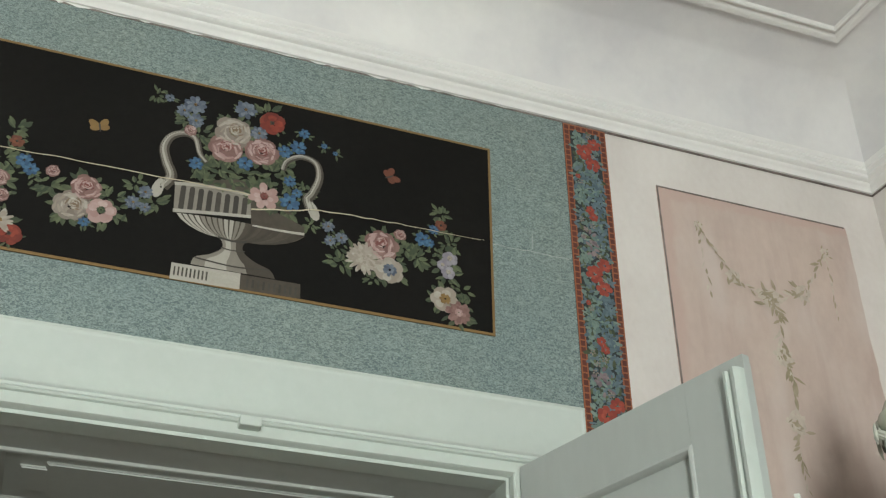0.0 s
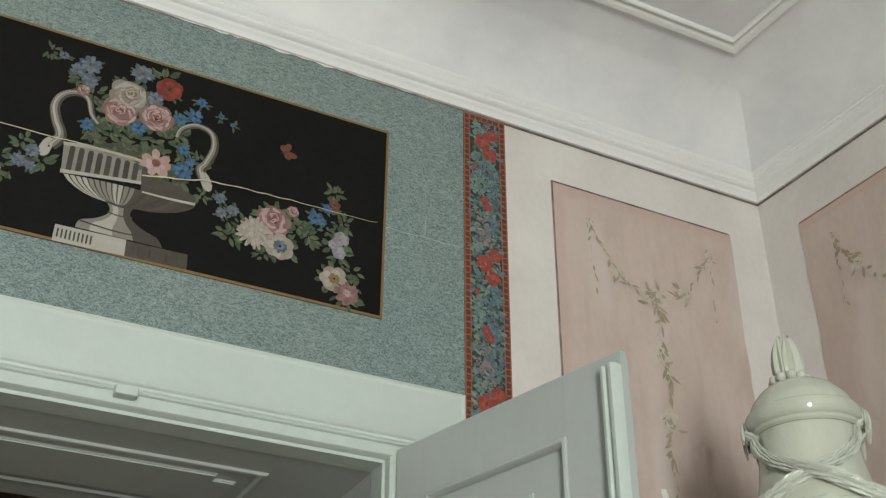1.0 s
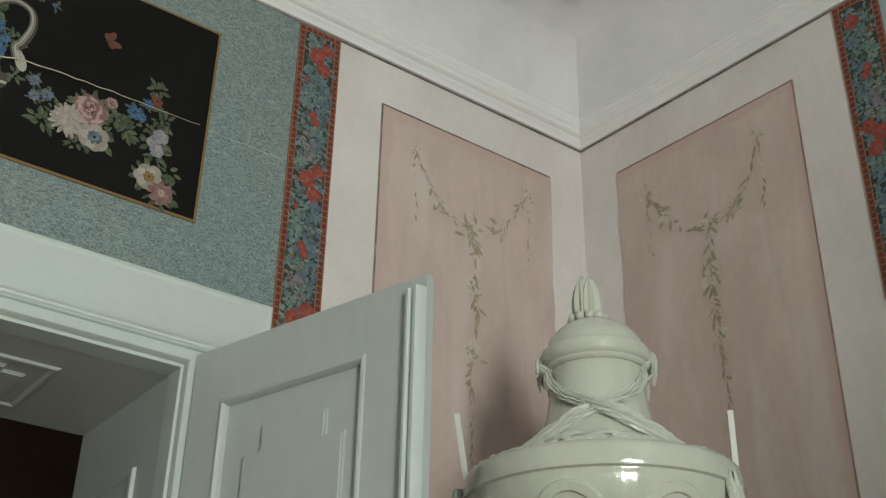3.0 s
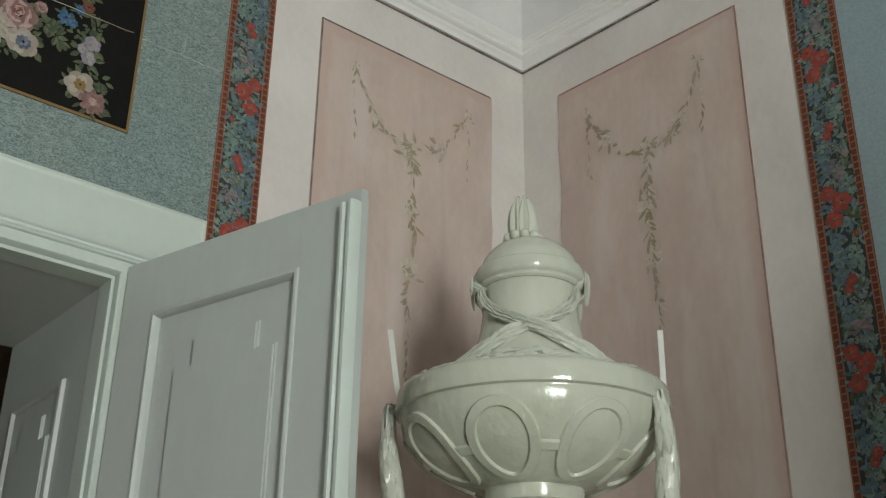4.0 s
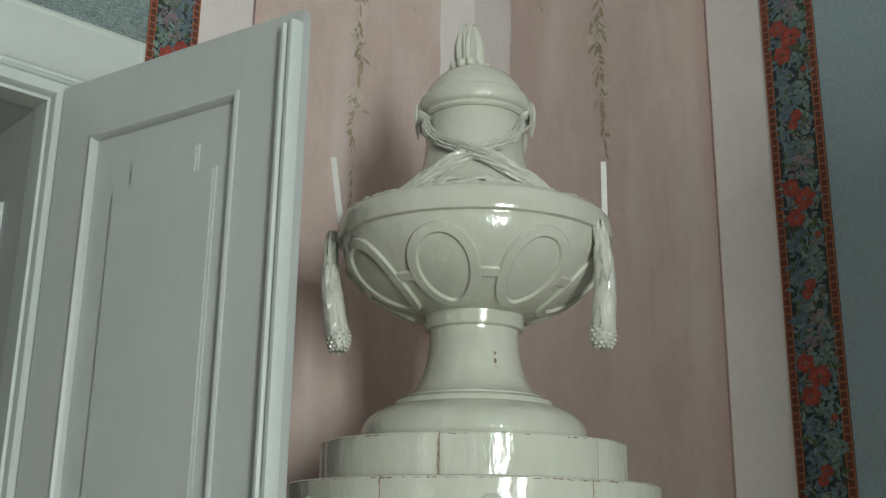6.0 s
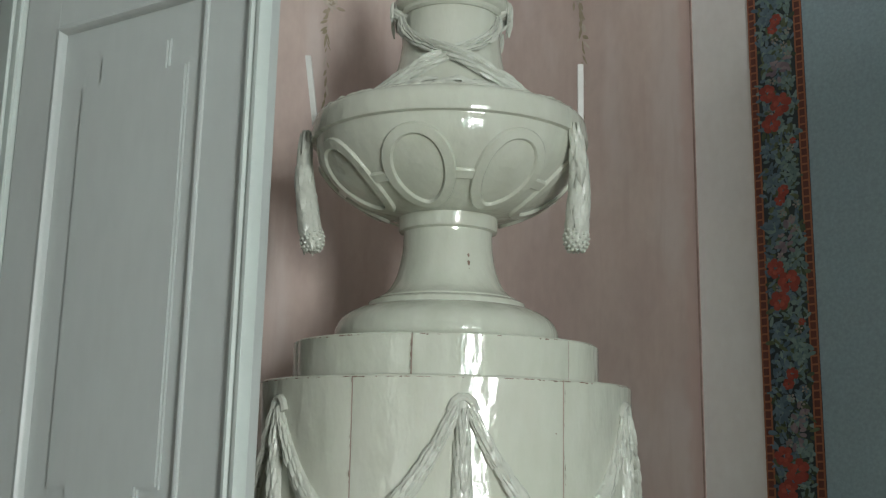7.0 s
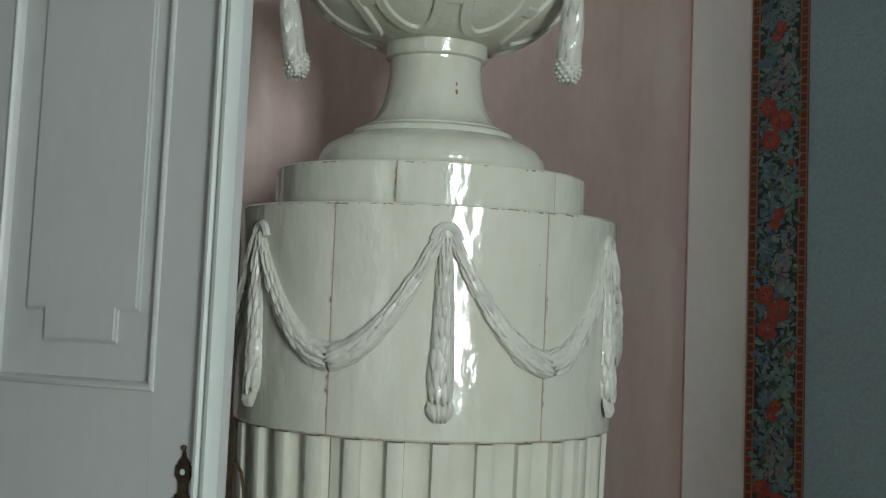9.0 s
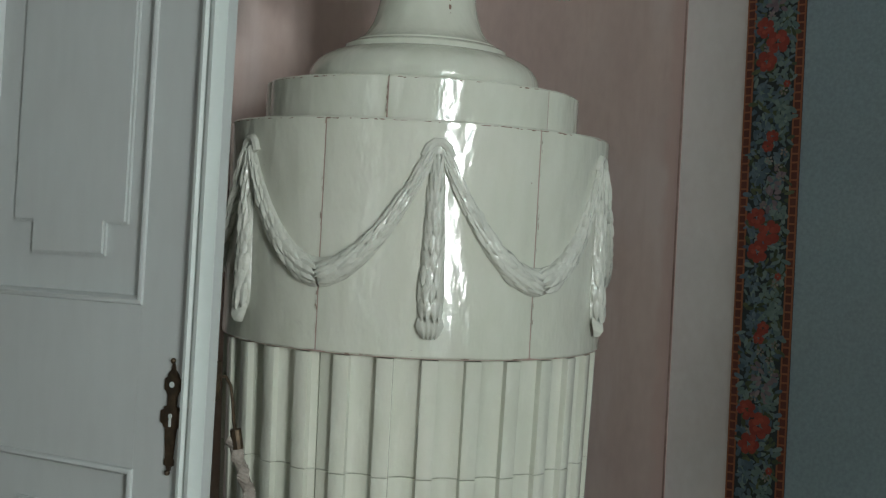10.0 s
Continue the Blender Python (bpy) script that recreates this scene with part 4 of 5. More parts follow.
P_BASE = material("border_ground", (0.018, 0.025, 0.03), 0.7, (0.03, 0.045, 0.045), 30, 200, 0.7, 0)
P_BAND = print_mat("border_band", (0.36, 0.135, 0.055), (0.29, 0.10, 0.045))
P_SQUARE = print_mat("border_square", (0.085, 0.024, 0.016), (0.13, 0.036, 0.022))
P_TEAR = material("torn_paper_edge", (0.60, 0.54, 0.40), 0.8, (0.40, 0.34, 0.22), 50, 200, 0.7, 0)


def petal(x, z, ang, ln, wd, y, n=7):
    c, s = math.cos(ang), math.sin(ang)
    pts = []
    for k in range(2 * n):
        t = math.pi * k / n
        u, v = ln * (0.5 - 0.5 * math.cos(t)), wd / 2 * math.sin(t) * (0.75 + 0.25 * (0.5 - 0.5 * math.cos(t)))
        pts.append((x + u * c - v * s, y, z + u * s + v * c))
    return pts, [tuple(range(2 * n))]


def rosette(x, z, r, rnd, y, rows, squash=1.0):
    """Rings of petals, inner ones above outer ones: rows of (count, reach, width)."""
    out, k = [], 0
    for count, reach, width in rows:
        turn = rnd.random() * 6.28
        for j in range(count):
            a = turn + 2 * math.pi * j / count + rnd.uniform(-0.15, 0.15)
            k += 1
            out.append(petal(x + math.cos(a) * r * reach * 0.25, z + math.sin(a) * r * reach * 0.25, a, r * reach * rnd.uniform(0.65, 0.8), r * width * rnd.uniform(0.85, 1.1), y - 0.00004 * k, 5))
    return joined(out)


# ---- overdoor picture: black printed panel with a vase of flowers ----
PINK_ROSES = [(-2.150, 2.842, 0.033), (-1.490, 2.843, 0.040), (-1.867, 3.023, 0.040), (-1.786, 3.036, 0.040), (-2.223, 2.869, 0.015), (-1.446, 2.881, 0.015), (-2.323, 2.827, 0.021), (-2.313, 2.785, 0.018), (-1.953, 3.054, 0.015)]
WHITE_ROSES = [(-2.172, 2.790, 0.039), (-1.856, 3.074, 0.044)]
BLUE_FLOWERS = [(-2.284, 2.882, 0.019), (-2.268, 2.863, 0.018), (-2.142, 2.757, 0.013), (-1.391, 2.881, 0.021), (-1.363, 2.915, 0.015), (-1.373, 2.875, 0.013), (-1.733, 3.050, 0.019), (-1.701, 3.070, 0.021), (-1.690, 3.115, 0.015), (-1.640, 3.091, 0.009), (-1.612, 3.076, 0.007), (-1.930, 2.965, 0.018), (-1.822, 2.993, 0.021), (-1.712, 2.910, 0.025), (-1.714, 2.968, 0.016), (-1.696, 2.940, 0.013)]
PALE_BLUE_FLOWERS = [(-2.050, 2.829, 0.018), (-2.028, 2.861, 0.018), (-2.024, 2.821, 0.013), (-1.618, 2.865, 0.016), (-1.586, 2.841, 0.016), (-1.612, 2.828, 0.015), (-1.950, 3.130, 0.027), (-1.973, 3.107, 0.019), (-1.944, 3.084, 0.021), (-2.010, 3.134, 0.012), (-1.834, 3.148, 0.027), (-1.797, 3.087, 0.022)]
RED_POPPIES = [(-1.769, 3.125, 0.037), (-2.279, 2.696, 0.030), (-2.307, 2.927, 0.022), (-1.345, 2.931, 0.021)]
LEAF_CLUMPS = [(-2.314, 2.960, 0.024), (-2.322, 2.880, 0.024), (-2.221, 2.829, 0.030), (-2.099, 2.828, 0.030), (-2.082, 2.795, 0.024), (-2.051, 2.878, 0.021), (-2.006, 2.840, 0.024), (-2.039, 3.136, 0.018), (-1.964, 3.084, 0.024), (-1.910, 2.959, 0.038), (-1.877, 2.959, 0.036), (-1.831, 2.955, 0.038), (-1.755, 2.982, 0.038), (-1.736, 3.003, 0.030), (-1.783, 3.150, 0.033), (-1.933, 3.051, 0.027), (-1.719, 2.857, 0.027), (-1.672, 2.946, 0.021), (-1.791, 2.949, 0.030), (-1.660, 2.863, 0.018), (-1.584, 2.781, 0.027), (-1.432, 2.845, 0.030), (-1.404, 2.828, 0.027), (-1.504, 2.751, 0.018), (-1.451, 2.802, 0.021), (-1.342, 2.966, 0.021), (-1.321, 2.885, 0.021), (-1.294, 2.760, 0.022), (-1.285, 2.724, 0.019), (-1.356, 2.854, 0.015)]
VASE_BAND = [(-1.969, 2.904), (-1.924, 2.915), (-1.801, 2.915), (-1.795, 2.850), (-1.963, 2.825)]
PLINTH_LIT = [(-1.951, 2.698), (-1.804, 2.701), (-1.803, 2.661), (-1.951, 2.658)]
HANDLE_WEST = [(-1.995, 2.885), (-1.979, 2.917), (-1.994, 2.954), (-2.004, 2.991), (-1.993, 3.025), (-1.965, 3.042), (-1.938, 3.033), (-1.924, 2.994), (-1.906, 2.973)]
HANDLE_EAST = [(-1.733, 2.996), (-1.723, 3.026), (-1.690, 3.046), (-1.656, 3.035), (-1.646, 2.996), (-1.659, 2.949), (-1.670, 2.929), (-1.661, 2.903)]
TEAR_WEST = [(-2.349, 2.902), (-2.167, 2.906), (-1.955, 2.907), (-1.803, 2.908)]
TEAR_EAST = [(-1.796, 2.870), (-1.721, 2.884), (-1.643, 2.901), (-1.536, 2.907), (-1.454, 2.909), (-1.349, 2.909), (-1.235, 2.912)]
PX0, PX1, PZ0, PZ1 = -2.411, -1.212, 2.657, 3.198
picture = thing("overdoor_picture", "black printed paper panel with flower vase, torn across, gold edge", "wall panel")
part("ground", boxes((PX0, PX1, -0.0060, -0.004, PZ0, PZ1)), P_BLACK, picture)
for x0, x1, z0, z1 in ((PX0, PX1, PZ0, PZ0 + 0.007), (PX0, PX1, PZ1 - 0.006, PZ1), (PX0, PX0 + 0.006, PZ0 + 0.0071, PZ1 - 0.0061), (PX1 - 0.006, PX1, PZ0 + 0.0071, PZ1 - 0.0061)):
    part("gold_edge", boxes((x0, x1, -0.0066, -0.004, z0, z1)), P_GOLD, picture)
rnd = random.Random(21)
Y0 = -0.0064
foliage = []


def leaf(x, z, a, ln, wd, y):
    """A pointed leaf folded along its rib: two half blades."""
    c, n = math.cos(a), math.sin(a)
    for s in (-1, 1):
        pts = [(x, y, z)] + [(x + u * ln * c - s * v * wd * n, y, z + u * ln * n + s * v * wd * c) for u, v in ((0.22, 0.36), (0.48, 0.48), (0.75, 0.33), (1.0, 0.0))]
        foliage.append((pts if s < 0 else pts[::-1], [(0, 1, 2, 3, 4)]))


def strokes(x, z, r, rnd, y, count, reach, length, width):
    """Short curved brush strokes lying round a centre."""
    out = []
    for k in range(count):
        a = rnd.random() * 6.28
        d = r * reach * rnd.uniform(0.75, 1.0)
        out.append(petal(x + d * math.cos(a) + math.sin(a) * r * length / 2, z + d * math.sin(a) - math.cos(a) * r * length / 2, a + math.pi / 2 + rnd.uniform(-0.3, 0.3), r * length * rnd.uniform(0.7, 1.2), r * width, y - 0.00003 * k, 4))
    return out


def rose(name, x, z, r, mats, squash):
    """A full rose: round outer petals, lighter ones over them, a dark heart low in the cup with fine pale strokes."""
    body, lit, heart = mats
    ob = part(name, rosette(x, z, r, rnd, Y0 - 0.0014, [(7, 1.05, 1.0), (8, 0.9, 0.8), (7, 0.7, 0.7)]), body, picture)
    hx, hz = x + r * rnd.uniform(-0.12, 0.12), z + r * rnd.uniform(0.05, 0.2)
    part("lit_petals", joined(strokes(x, z, r, rnd, Y0 - 0.0025, 16, 0.82, 0.55, 0.17) + strokes(x, z - r * 0.08, r, rnd, Y0 - 0.0030, 14, 0.55, 0.5, 0.13)), lit, ob)
    part("heart", joined([petal(hx - r * 0.3, hz, 0.0, r * 0.6, r * 0.48, Y0 - 0.0035, 6)] + strokes(hx, hz, r, rnd, Y0 - 0.0036, 9, 0.4, 0.35, 0.07)), heart, ob)
    part("inner_petals", joined(strokes(hx, hz, r, rnd, Y0 - 0.0040, 12, 0.30, 0.30, 0.09) + strokes(hx, hz, r, rnd, Y0 - 0.0045, 6, 0.14, 0.2, 0.08)), lit, ob)


for x, z, r in LEAF_CLUMPS:
    for k in range(int(6 + r * 260)):
        a = rnd.random() * 6.28
        q = rnd.random() * 0.7 * r
        leaf(x + q * math.cos(a), z + q * math.sin(a), a + rnd.uniform(-0.8, 0.8), rnd.uniform(0.7, 1.25) * min(r, 0.026), rnd.uniform(0.4, 0.6) * min(r, 0.026), Y0 - 0.00002 * k)
for x, z, r in PINK_ROSES:
    rose("pink_rose", x, z, r, (P_PINK, P_ROSELIT, P_HEART), 1)
for x, z, r in WHITE_ROSES:
    rose("white_rose", x, z, r, (P_WHITE, P_CREAM, P_SHADOW), 1)
OPEN, DENSE = [(6, 1.0, 0.95), (5, 0.8, 0.7)], [(17, 1.05, 0.26), (16, 0.9, 0.26), (14, 0.74, 0.24), (12, 0.56, 0.22), (9, 0.38, 0.2), (6, 0.2, 0.18)]
for name, x, z, r, mat, shape, middle, inner in (("white_chrysanthemum", -1.532, 2.797, 0.043, P_CREAM, DENSE, P_CREAM, 0.15), ("white_anemone", -1.336, 2.729, 0.036, P_CREAM, OPEN, P_GOLD, 0.42),
                                          ("white_mallow", -1.470, 2.778, 0.037, P_CREAM, OPEN, P_PALE, 0.5), ("white_daisy", -2.308, 2.722, 0.032, P_CREAM, DENSE[:3], P_GOLD, 0.35),
                                          ("lilac_flower", -1.324, 2.841, 0.021, P_LAVENDER, OPEN, P_CREAM, 0.35), ("lilac_flower", -1.328, 2.803, 0.019, P_LAVENDER, OPEN, P_CREAM, 0.35), ("lilac_flower", -1.342, 2.820, 0.015, P_LAVENDER, OPEN, P_CREAM, 0.35),
                                          ("pink_carnation", -1.303, 2.699, 0.031, P_PINK, [(14, 1.05, 0.5), (12, 0.85, 0.42), (10, 0.6, 0.4), (7, 0.35, 0.3)], P_ROSELIT, 0.35), ("pink_mallow", -2.112, 2.792, 0.034, P_ROSELIT, OPEN, P_GREEN, 0.3), ("pink_mallow", -1.771, 2.911, 0.036, P_ROSELIT, [(7, 1.05, 0.7), (6, 0.7, 0.45)], P_HEART, 0.3)):
    fl = part(name, rosette(x, z, r, rnd, Y0 - 0.0019, shape), mat, picture)
    part("centre", rosette(x, z, r * inner, rnd, Y0 - 0.0048, [(9, 1.0, 0.6), (6, 0.55, 0.5)]), middle, fl)
    for k in range(9):
        a = rnd.random() * 6.28
        leaf(x + r * 0.8 * math.cos(a), z + r * 0.8 * math.sin(a), a + rnd.uniform(-0.7, 0.7), rnd.uniform(0.016, 0.028), rnd.uniform(0.009, 0.014), Y0 - 0.0008 - 0.00002 * k)
for rows, mat, name, shape in ((BLUE_FLOWERS, P_BLUE, "blue_flower", [(7, 1.0, 0.62), (6, 0.75, 0.45), (5, 0.45, 0.35)]), (PALE_BLUE_FLOWERS, P_PALE, "pale_blue_flower", [(9, 1.0, 0.55), (8, 0.8, 0.4), (7, 0.55, 0.3)]),
                               (RED_POPPIES[:2], P_POPPY, "red_poppy", [(6, 0.9, 1.0), (5, 0.7, 0.6), (4, 0.4, 0.4)]), ([(x, z, 0.016) for x, z, r in RED_POPPIES[2:]], P_BROWN, "brown_flower", [(6, 1.0, 0.9), (5, 0.6, 0.6)])):
    for x, z, r in rows:
        fl = part(name, rosette(x, z, r, rnd, Y0 - 0.0014, shape), mat, picture)
        if r > 0.012:
            part("centre", rosette(x, z, r * 0.17, rnd, Y0 - 0.0030, [(6, 1.0, 0.7)]), {"red_poppy": P_DARK, "brown_flower": P_DARK, "blue_flower": P_DARK}.get(name, P_GOLD), fl)
        for k in range(5):
            a = rnd.random() * 6.28
            leaf(x + r * 0.7 * math.cos(a), z + r * 0.7 * math.sin(a), a + rnd.uniform(-0.8, 0.8), rnd.uniform(0.010, 0.018), rnd.uniform(0.005, 0.008), Y0 - 0.0004 - 0.00002 * k)
for x, z, r in [q for q in PINK_ROSES + WHITE_ROSES if q[2] > 0.02]:
    for k in range(15):
        a = rnd.random() * 6.28
        leaf(x + r * 0.8 * math.cos(a), z + r * 0.8 * math.sin(a), a + rnd.uniform(-0.7, 0.7), rnd.uniform(0.018, 0.030), rnd.uniform(0.010, 0.015), Y0 - 0.0008 - 0.00002 * k)
for x, z in ((-1.905, 2.93), (-1.86, 2.945), (-1.80, 2.93), (-1.755, 2.92), (-1.72, 2.95), (-1.735, 2.89)):
    for k in range(9):
        leaf(x + rnd.gauss(0, 0.016), z + rnd.gauss(0, 0.010), rnd.random() * 6.28, rnd.uniform(0.018, 0.030), rnd.uniform(0.009, 0.014), Y0 - 0.0010 - 0.00002 * k)
tagged(part("printed_foliage", joined(foliage), P_GREEN, picture, "dull green printed leaves"), kind="stuff")
filler = []
for x0, z0, x1, z1, sag in ((-2.28, 2.87, -2.02, 2.85, 0.075), (-1.64, 2.88, -1.37, 2.88, 0.085), (-1.335, 2.93, -1.30, 2.70, 0.0), (-2.31, 2.93, -2.30, 2.70, 0.0)):
    for k in range(26):
        t = rnd.random()
        x, z = x0 + (x1 - x0) * t + rnd.gauss(0, 0.006), z0 + (z1 - z0) * t - sag * 4 * t * (1 - t) + rnd.gauss(0, 0.007)
        filler.append(petal(x, z, rnd.random() * 6.28, rnd.uniform(0.012, 0.024), rnd.uniform(0.006, 0.011), Y0 - 0.0003 - 0.00002 * k, 4))
tagged(part("garland_foliage", joined(filler), P_GREEN, picture, "small printed leaves of the flower swags"), kind="stuff")
for cx, cz, mat, tilt in ((-2.147, 3.006, P_GOLD, 0.3), (-1.479, 3.041, P_BROWN, -1.0)):
    fly = part("butterfly", joined([petal(cx, cz, tilt + a, ln, wd, Y0 - 0.0004 - 0.00005 * j, 5) for j, (a, ln, wd) in enumerate(((0.9, 0.032, 0.020), (0.2, 0.022, 0.018), (2.2, 0.032, 0.020), (2.9, 0.022, 0.018)))]), mat, picture, "small printed butterfly")
    part("butterfly_body", joined([petal(cx - 0.010 * math.cos(tilt + 1.5), cz - 0.010 * math.sin(tilt + 1.5), tilt + 1.5, 0.026, 0.005, Y0 - 0.0009, 4)]), P_DARK, fly)
STONE = "printed grey stone vase"


def flat(points, y):
    return [(x, y, z) for x, z in points], [tuple(range(len(points)))]


# shoulder behind the band, band with arched slots, fluted cup, stem, foot and plinth
part("vase_shoulder", polygon_slab([(-1.93, 2.905), (-1.885, 2.930), (-1.835, 2.945), (-1.78, 2.938), (-1.73, 2.912), (-1.70, 2.875), (-1.79, 2.90)], Y0 - 0.0003, Y0 + 0.0003), P_GREYD, picture, STONE)
part("vase_band", polygon_slab(VASE_BAND, Y0 - 0.0005, Y0 + 0.0003), P_GREY, picture, STONE)
part("vase_band", polygon_slab([(-1.7995, 2.905), (-1.761, 2.885), (-1.673, 2.852), (-1.671, 2.826), (-1.7925, 2.826)], Y0 - 0.0004, Y0 + 0.0003), P_GREYD, picture, STONE)
rim = [ribbon([(-1.970, 2.900), (-1.90, 2.909), (-1.80, 2.908)], 0.009, 0.007, Y0 - 0.0013), ribbon([(-1.965, 2.829), (-1.90, 2.838), (-1.795, 2.851)], 0.009, 0.008, Y0 - 0.0013), ribbon([(-1.79, 2.829), (-1.73, 2.829), (-1.672, 2.832)], 0.004, 0.007, Y0 - 0.0013)]
part("vase_rim", joined(rim), P_STONE, picture, "light printed stone rim")
slots = []
for k in range(8):
    t = (k + 0.5) / 8
    x, zl, zh = -1.959 + 0.157 * t, 2.835 + 0.018 * t, 2.902
    slots.append(flat([(x - 0.0058, zl), (x + 0.0058, zl)] + [(x + 0.0058 * math.cos(q), zh - 0.008 + 0.006 * math.sin(q)) for q in (0, 0.6, 1.2, 1.9, 2.5, 3.14)], Y0 - 0.0011))
part("vase_slots", joined(slots), P_DARK, picture, "dark printed arched slots")
gores = [[], [], []]
N = 22
for k in range(N):
    def edge_of(t):
        top = Vector((-1.957 + 0.285 * t, 2.824 + 0.008 * math.sin(math.pi * t)))
        foot = Vector((-1.858 + 0.056 * t, 2.781))
        out = []
        for i in range(6):
            q = i / 5
            side = math.sin(q * math.pi / 2)
            out.append((top.x + (foot.x - top.x) * q ** 1.35, top.y + (foot.y - top.y) * side))
        return out
    a, b = edge_of(k / N), edge_of((k + 0.72) / N)
    c = edge_of((k + 1) / N)
    lit = 0 if k < 4 else (1 if k < 12 else 2)
    gores[lit].append(flat(a + b[::-1], Y0 - 0.0008))
    gores[2].append(flat(b + c[::-1], Y0 - 0.0008))
part("vase_cup", joined(gores[0] + gores[1][4:6]), P_STONE, picture, STONE)
part("vase_cup", joined(gores[1][:4] + gores[1][6:]), P_GREY, picture, STONE)
part("vase_cup", joined(gores[2]), P_GREYD, picture, "shaded fluting of the printed vase")
stem_w = smooth_profile([(-1.860, 2.783), (-1.850, 2.768), (-1.853, 2.752), (-1.875, 2.735), (-1.905, 2.722), (-1.912, 2.702)], 4)
stem_e = smooth_profile([(-1.800, 2.783), (-1.806, 2.768), (-1.800, 2.752), (-1.775, 2.738), (-1.742, 2.726), (-1.728, 2.702)], 4)
for f0, f1, mat in ((0.0, 0.16, P_GREY), (0.16, 0.42, P_STONE), (0.42, 0.66, P_GREY), (0.66, 1.0, P_GREYD)):
    left = [(w[0] + (e[0] - w[0]) * f0, w[1]) for w, e in zip(stem_w, stem_e)]
    right = [(w[0] + (e[0] - w[0]) * f1, w[1]) for w, e in zip(stem_w, stem_e)]
    part("vase_stem", flat(left + right[::-1], Y0 - 0.0006), mat, picture, STONE)
part("stem_lines", joined([ribbon([(-1.862, 2.782), (-1.83, 2.778), (-1.798, 2.782)], 0.005, 0.005, Y0 - 0.0014), ribbon([(-1.905, 2.720), (-1.82, 2.714), (-1.742, 2.722)], 0.004, 0.003, Y0 - 0.0014), ribbon([(-1.853, 2.757), (-1.83, 2.754), (-1.80, 2.757)], 0.003, 0.003, Y0 - 0.0014)]), P_DARK, picture, "dark printed lines of the foot")
part("vase_plinth", polygon_slab(PLINTH_LIT, Y0 - 0.0005, Y0 + 0.0003), P_STONE, picture, STONE)
part("vase_plinth", polygon_slab([(-1.8035, 2.699), (-1.672, 2.701), (-1.670, 2.664), (-1.802, 2.662)], Y0 - 0.0005, Y0 + 0.0003), P_GREYD, picture, STONE)
ribs = []
for k in range(9):
    x = -1.945 + 0.0085 * k
    ribs.append(flat([(x, 2.668), (x + 0.0035, 2.668), (x + 0.0035, 2.690), (x, 2.690)], Y0 - 0.0011))
for k in range(10):
    x = -1.79 + 0.0118 * k
    ribs.append(flat([(x, 2.669), (x + 0.005, 2.669), (x + 0.005, 2.690), (x, 2.690)], Y0 - 0.0011))
part("plinth_lines", joined(ribs), P_DARK, picture, "dark printed fluting of the plinth")
for pts, w0, w1 in ((HANDLE_WEST, 0.028, 0.011), (HANDLE_EAST, 0.011, 0.026)):
    handle = part("vase_handle", ribbon(pts, w0, w1, Y0 - 0.0006), P_GREYD, picture, "printed stone handle shaped like a swan's neck")
    part("handle_light", ribbon([(x - 0.0022, z + 0.0018) for x, z in pts], w0 * 0.66, w1 * 0.6, Y0 - 0.0008), P_GREY, handle)
    part("handle_gleam", ribbon([(x - 0.0035, z + 0.003) for x, z in pts], w0 * 0.25, w1 * 0.2, Y0 - 0.0009), P_STONE, handle)
    hx, hz = pts[0] if w0 > w1 else pts[-1]
    part("handle_head", joined([petal(hx - 0.004, hz + 0.022, -1.75 if w0 > w1 else -1.2, 0.054, 0.028, Y0 - 0.0010, 6)]), P_STONE, handle)
    part("handle_eye", joined([petal(hx - 0.003, hz + 0.002, -1.5, 0.007, 0.005, Y0 - 0.0012, 4)]), P_DARK, handle)
scales = []
for pts in (HANDLE_WEST[:6], HANDLE_EAST[2:]):
    fine = smooth_profile(pts, 6)
    for i in range(0, len(fine) - 1):
        a = math.atan2(fine[i + 1][1] - fine[i][1], fine[i + 1][0] - fine[i][0])
        for s in (-1, 1):
            scales.append(petal(fine[i][0] - math.sin(a) * s * 0.005, fine[i][1] + math.cos(a) * s * 0.005, a + 0.5 * s, 0.005, 0.0022, Y0 - 0.0010, 4))
tagged(part("handle_scales", joined(scales), P_GREYD, picture, "dark printed scales on the handles"), kind="stuff")


def ragged(points, seed):
    r = random.Random(seed)
    return [(x + r.uniform(-0.001, 0.001), z + r.uniform(-0.0016, 0.0016)) for x, z in smooth_profile(points, 4)]


part("tear", ribbon(ragged(TEAR_WEST, 3), 0.002, 0.003, Y0 - 0.0052), P_TEAR, picture, "pale torn paper edge")
part("tear", ribbon(ragged(TEAR_EAST, 4), 0.004, 0.0010, Y0 - 0.0052), P_TEAR, picture, "pale torn paper edge")


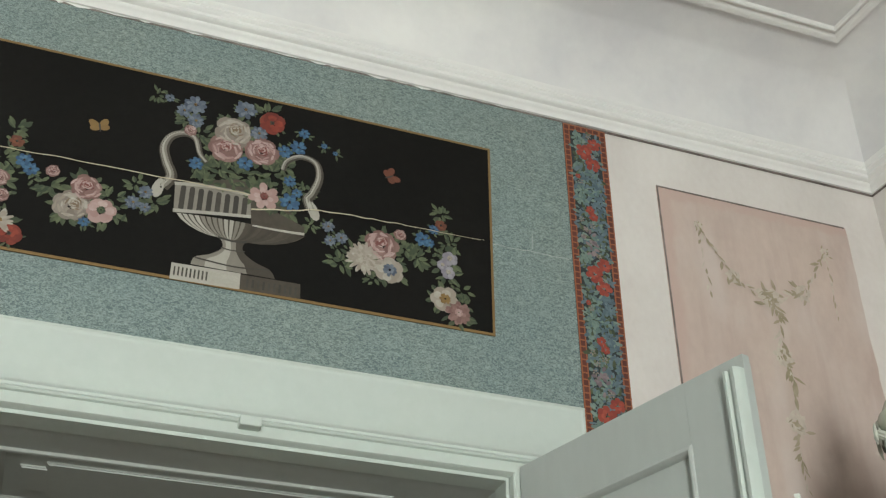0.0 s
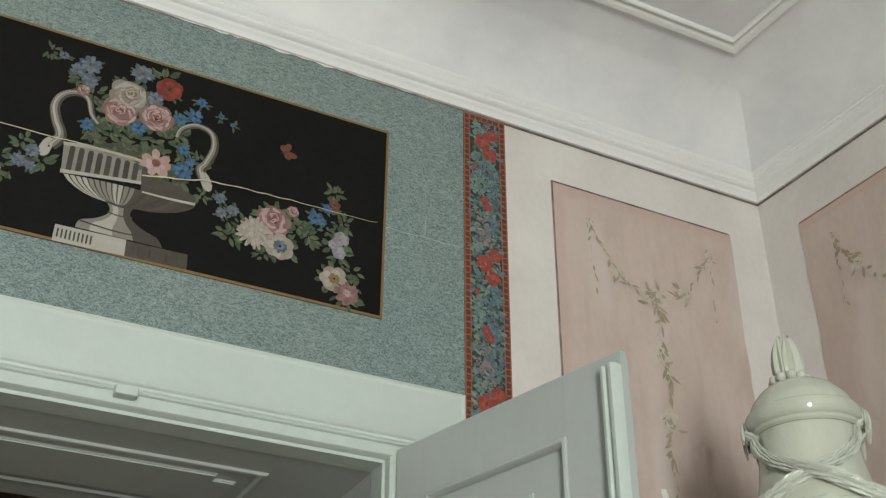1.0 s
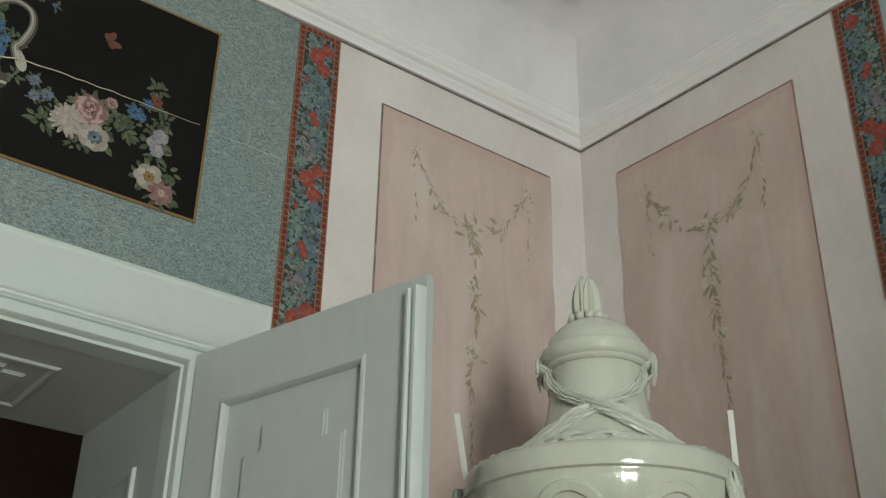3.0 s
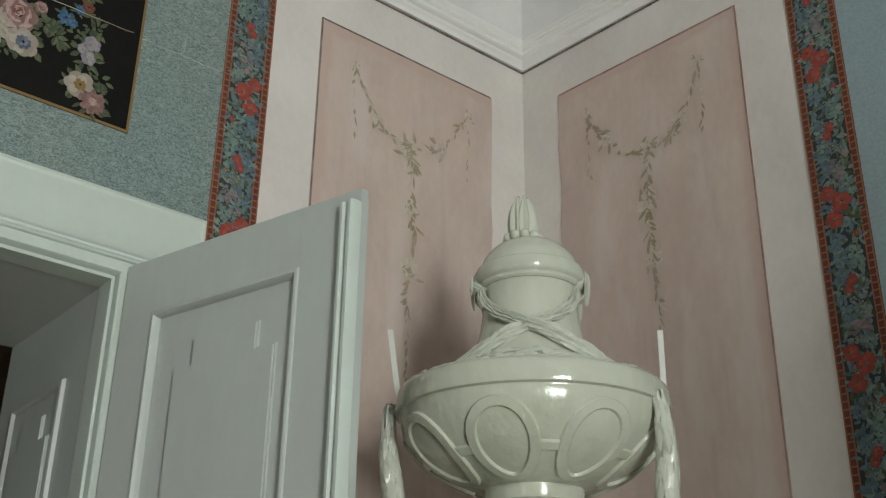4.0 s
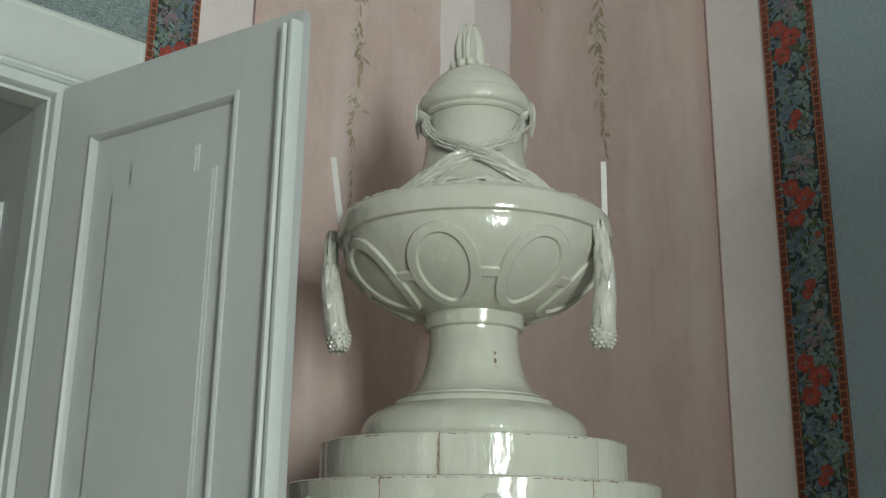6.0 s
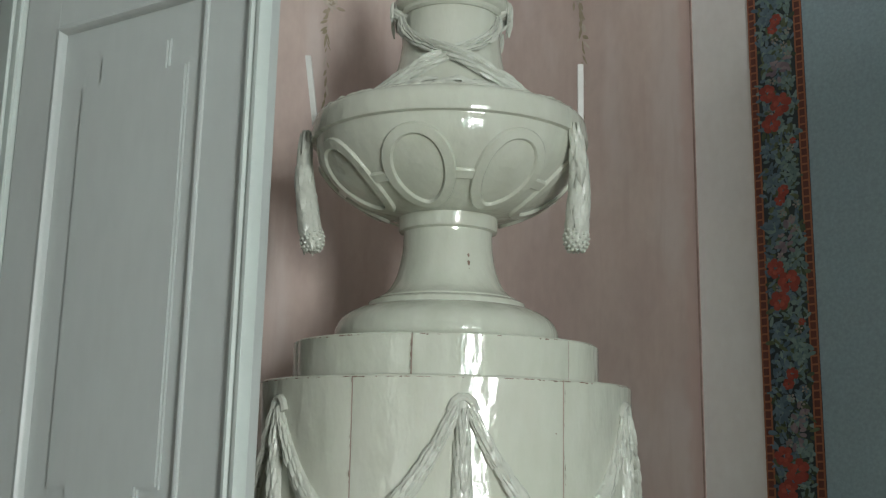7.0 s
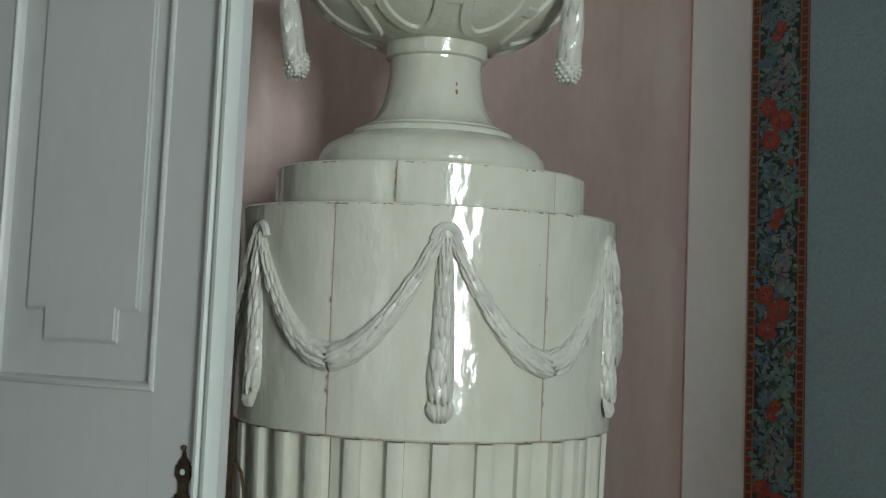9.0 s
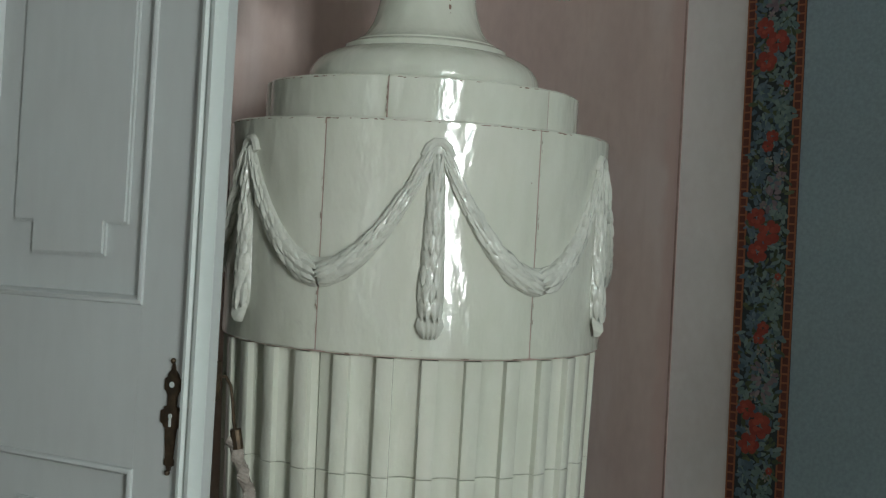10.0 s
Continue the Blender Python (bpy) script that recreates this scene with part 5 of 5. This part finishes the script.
# ---- flower borders ----
def border(m, x0, x1, z0, z1, first, sign, seed, label):
    rnd = random.Random(seed)
    b = thing("wallpaper_border", label, "border", m, "flower borders")
    part("ground", boxes((x0, x1, -0.0045, -0.0002, z0, z1)), P_BASE, b)
    w = 0.0185
    for u0, u1 in ((x0, x0 + w), (x1 - w, x1)):
        part("edge_band", boxes((u0, u1, -0.0051, -0.0042, z0, z1)), P_BAND, b, "brick-red checked edge band")
    part("edge_band", boxes((x0 + w, x1 - w, -0.0051, -0.0042, z1 - w, z1)), P_BAND, b, "brick-red checked edge band")
    sq, step = [], 0.0172
    z = z1 - 0.004
    while z > z0 + step:
        for u0 in (x0 + 0.0035, x1 - w + 0.0035):
            q = [(u0, -0.0054, z - 0.0135), (u0 + 0.0115, -0.0054, z - 0.0135), (u0 + 0.0115, -0.0054, z), (u0, -0.0054, z)]
            sq.append((q, [(0, 1, 2, 3)]))
        z -= step
    u = x0 + w + 0.002
    while u < x1 - w - 0.012:
        sq.append(([(u, -0.0054, z1 - 0.015), (u + 0.0135, -0.0054, z1 - 0.015), (u + 0.0135, -0.0054, z1 - 0.0035), (u, -0.0054, z1 - 0.0035)], [(0, 1, 2, 3)]))
        u += step
    tagged(part("edge_pattern", joined(sq), P_SQUARE, b, "small dark red squares"), kind="stuff")
    c0, c1 = x0 + w + 0.004, x1 - w - 0.004
    wide = c1 - c0

    def at(f):
        return c0 + wide * (f if sign > 0 else 1 - f)

    heap = {"teal": [], "navy": [], "green": [], "white": [], "lilac": []}
    n = int((z1 - z0) * 1300)
    for k in range(n):
        z = rnd.uniform(z0 + 0.01, z1 - w - 0.006)
        f = rnd.random()
        kind = "navy" if rnd.random() < 0.15 + 0.45 * f else ("teal" if rnd.random() < 0.6 else "green")
        x = min(max(at(f), c0 + 0.006), c1 - 0.006)
        heap[kind].append(petal(x, z, rnd.random() * 6.28, rnd.uniform(0.012, 0.024), rnd.uniform(0.006, 0.012), -0.0049 - 0.0012 * k / n, 4))
    reds = []
    z = first + 0.38 * 4
    while z > z0 - 0.2:
        for f, dz, r in ((0.42, 0.0, 0.026), (0.83, 0.030, 0.021), (0.70, -0.038, 0.023), (0.45, 0.192, 0.014), (0.56, 0.172, 0.013), (0.12, -0.085, 0.008)):
            reds.append((at(f), z + dz, r))
        for f, dz in ((0.16, 0.008 + 0.1), (0.2, -0.10), (0.62, 0.055), (0.5, 0.145), (0.12, 0.16), (0.25, 0.13), (0.7, -0.012)):
            zz = z + dz
            if z0 + 0.02 < zz < z1 - 0.03:
                heap["white"].append(rosette(at(f), zz, 0.008, rnd, -0.0066, [(5, 1.1, 0.6)]))
        for f, dz, r in ((0.35, 0.10, 0.028), (0.45, 0.075, 0.024), (0.75, 0.12, 0.02)):
            for q in range(9):
                a, d = rnd.random() * 6.28, rnd.random() * r
                if z0 + 0.03 < z + dz + d * math.sin(a) < z1 - 0.04:
                    heap["lilac" if f < 0.6 else "navy"].append(petal(at(f) + d * math.cos(a) * 0.6, z + dz + d * math.sin(a), a, 0.016, 0.010, -0.0064 - 0.00002 * q, 4))
        for f, dz in ((0.2, 0.045), (0.18, 0.225), (0.25, -0.13)):
            if z0 + 0.03 < z + dz < z1 - 0.04:
                heap["teal"].append(rosette(at(f), z + dz, 0.019, rnd, -0.0063, [(7, 1.0, 0.5), (5, 0.55, 0.35)]))
        for f, dz in ((0.72, 0.205), (0.8, -0.10)):
            if z0 + 0.03 < z + dz < z1 - 0.04:
                heap["navy"].append(rosette(at(f), z + dz, 0.019, rnd, -0.0063, [(7, 1.0, 0.5), (5, 0.55, 0.35)]))
        z -= 0.38
    for key, mat, text in (("teal", P_TEAL, "printed blue-green leaves"), ("navy", P_NAVY, "printed dark blue flowers"), ("green", P_GREEN, "printed green leaves"), ("white", P_WHITE, "tiny printed white blossoms"), ("lilac", P_LILAC, "printed greyish pink flowers")):
        tagged(part("printed_" + key, joined(heap[key]), mat, b, text), kind="stuff")
    for x, z, r in reds:
        if z0 + r < z < z1 - w - r * 0.8:
            part("red_flower", rosette(min(max(x, c0 + r * 0.8), c1 - r * 0.8), z, r, rnd, -0.0068, [(6, 1.0, 0.85), (5, 0.65, 0.55), (3, 0.35, 0.3)]), P_RED, b)
    return b


border(pose(0, 0, 0), -0.998, -0.8735, 0.8, 3.345, 2.50, 1, 31, "floral wallpaper border with red poppies beside the door frame")
border(EAST, 0.884, 1.007, 0.8, 3.345, 2.555, -1, 32, "floral wallpaper border with red poppies beside blue wallpaper")

# ---- cord with a hook behind the door leaf ----
cord = thing("tieback_rope", "grey twisted rope on a wire hook beside the stove", "rope", pose(-1.19, -0.062, 0, 0, 0, -75))
part("hook_plate", boxes((0.575, 0.598, 0.0402, 0.052, 1.09, 1.15), bevel=0.002), BRASS, cord)
wire = [(0.592, 0.05, 1.128), (0.598, 0.062, 1.126), (0.602, 0.070, 1.112), (0.604, 0.074, 1.09), (0.605, 0.078, 1.06), (0.606, 0.082, 1.04)]
part("wire_hook", tube(wire, 0.0026, 6), BRASS, cord)
for ph in (0, 1, 2):
    pts = []
    for i in range(60):
        t = i / 59
        base = Vector((0.600 + 0.045 * t + 0.02 * t * t, 0.083 + 0.12 * t, 1.03 - 0.42 * t + 0.03 * math.sin(3.1 * t)))
        a = 2 * math.pi * (t * 16 + ph / 3)
        pts.append(base + Vector((0.0066 * math.cos(a), 0.0066 * math.sin(a), 0)))
    part("strand", tube(pts, 0.0056, 8), CORD, cord, "", True)
part("ferrule", tube([(0.606, 0.082, 1.045), (0.609, 0.087, 1.015)], 0.009, 10), BRASS, cord, "brown whipping of the cord's end")
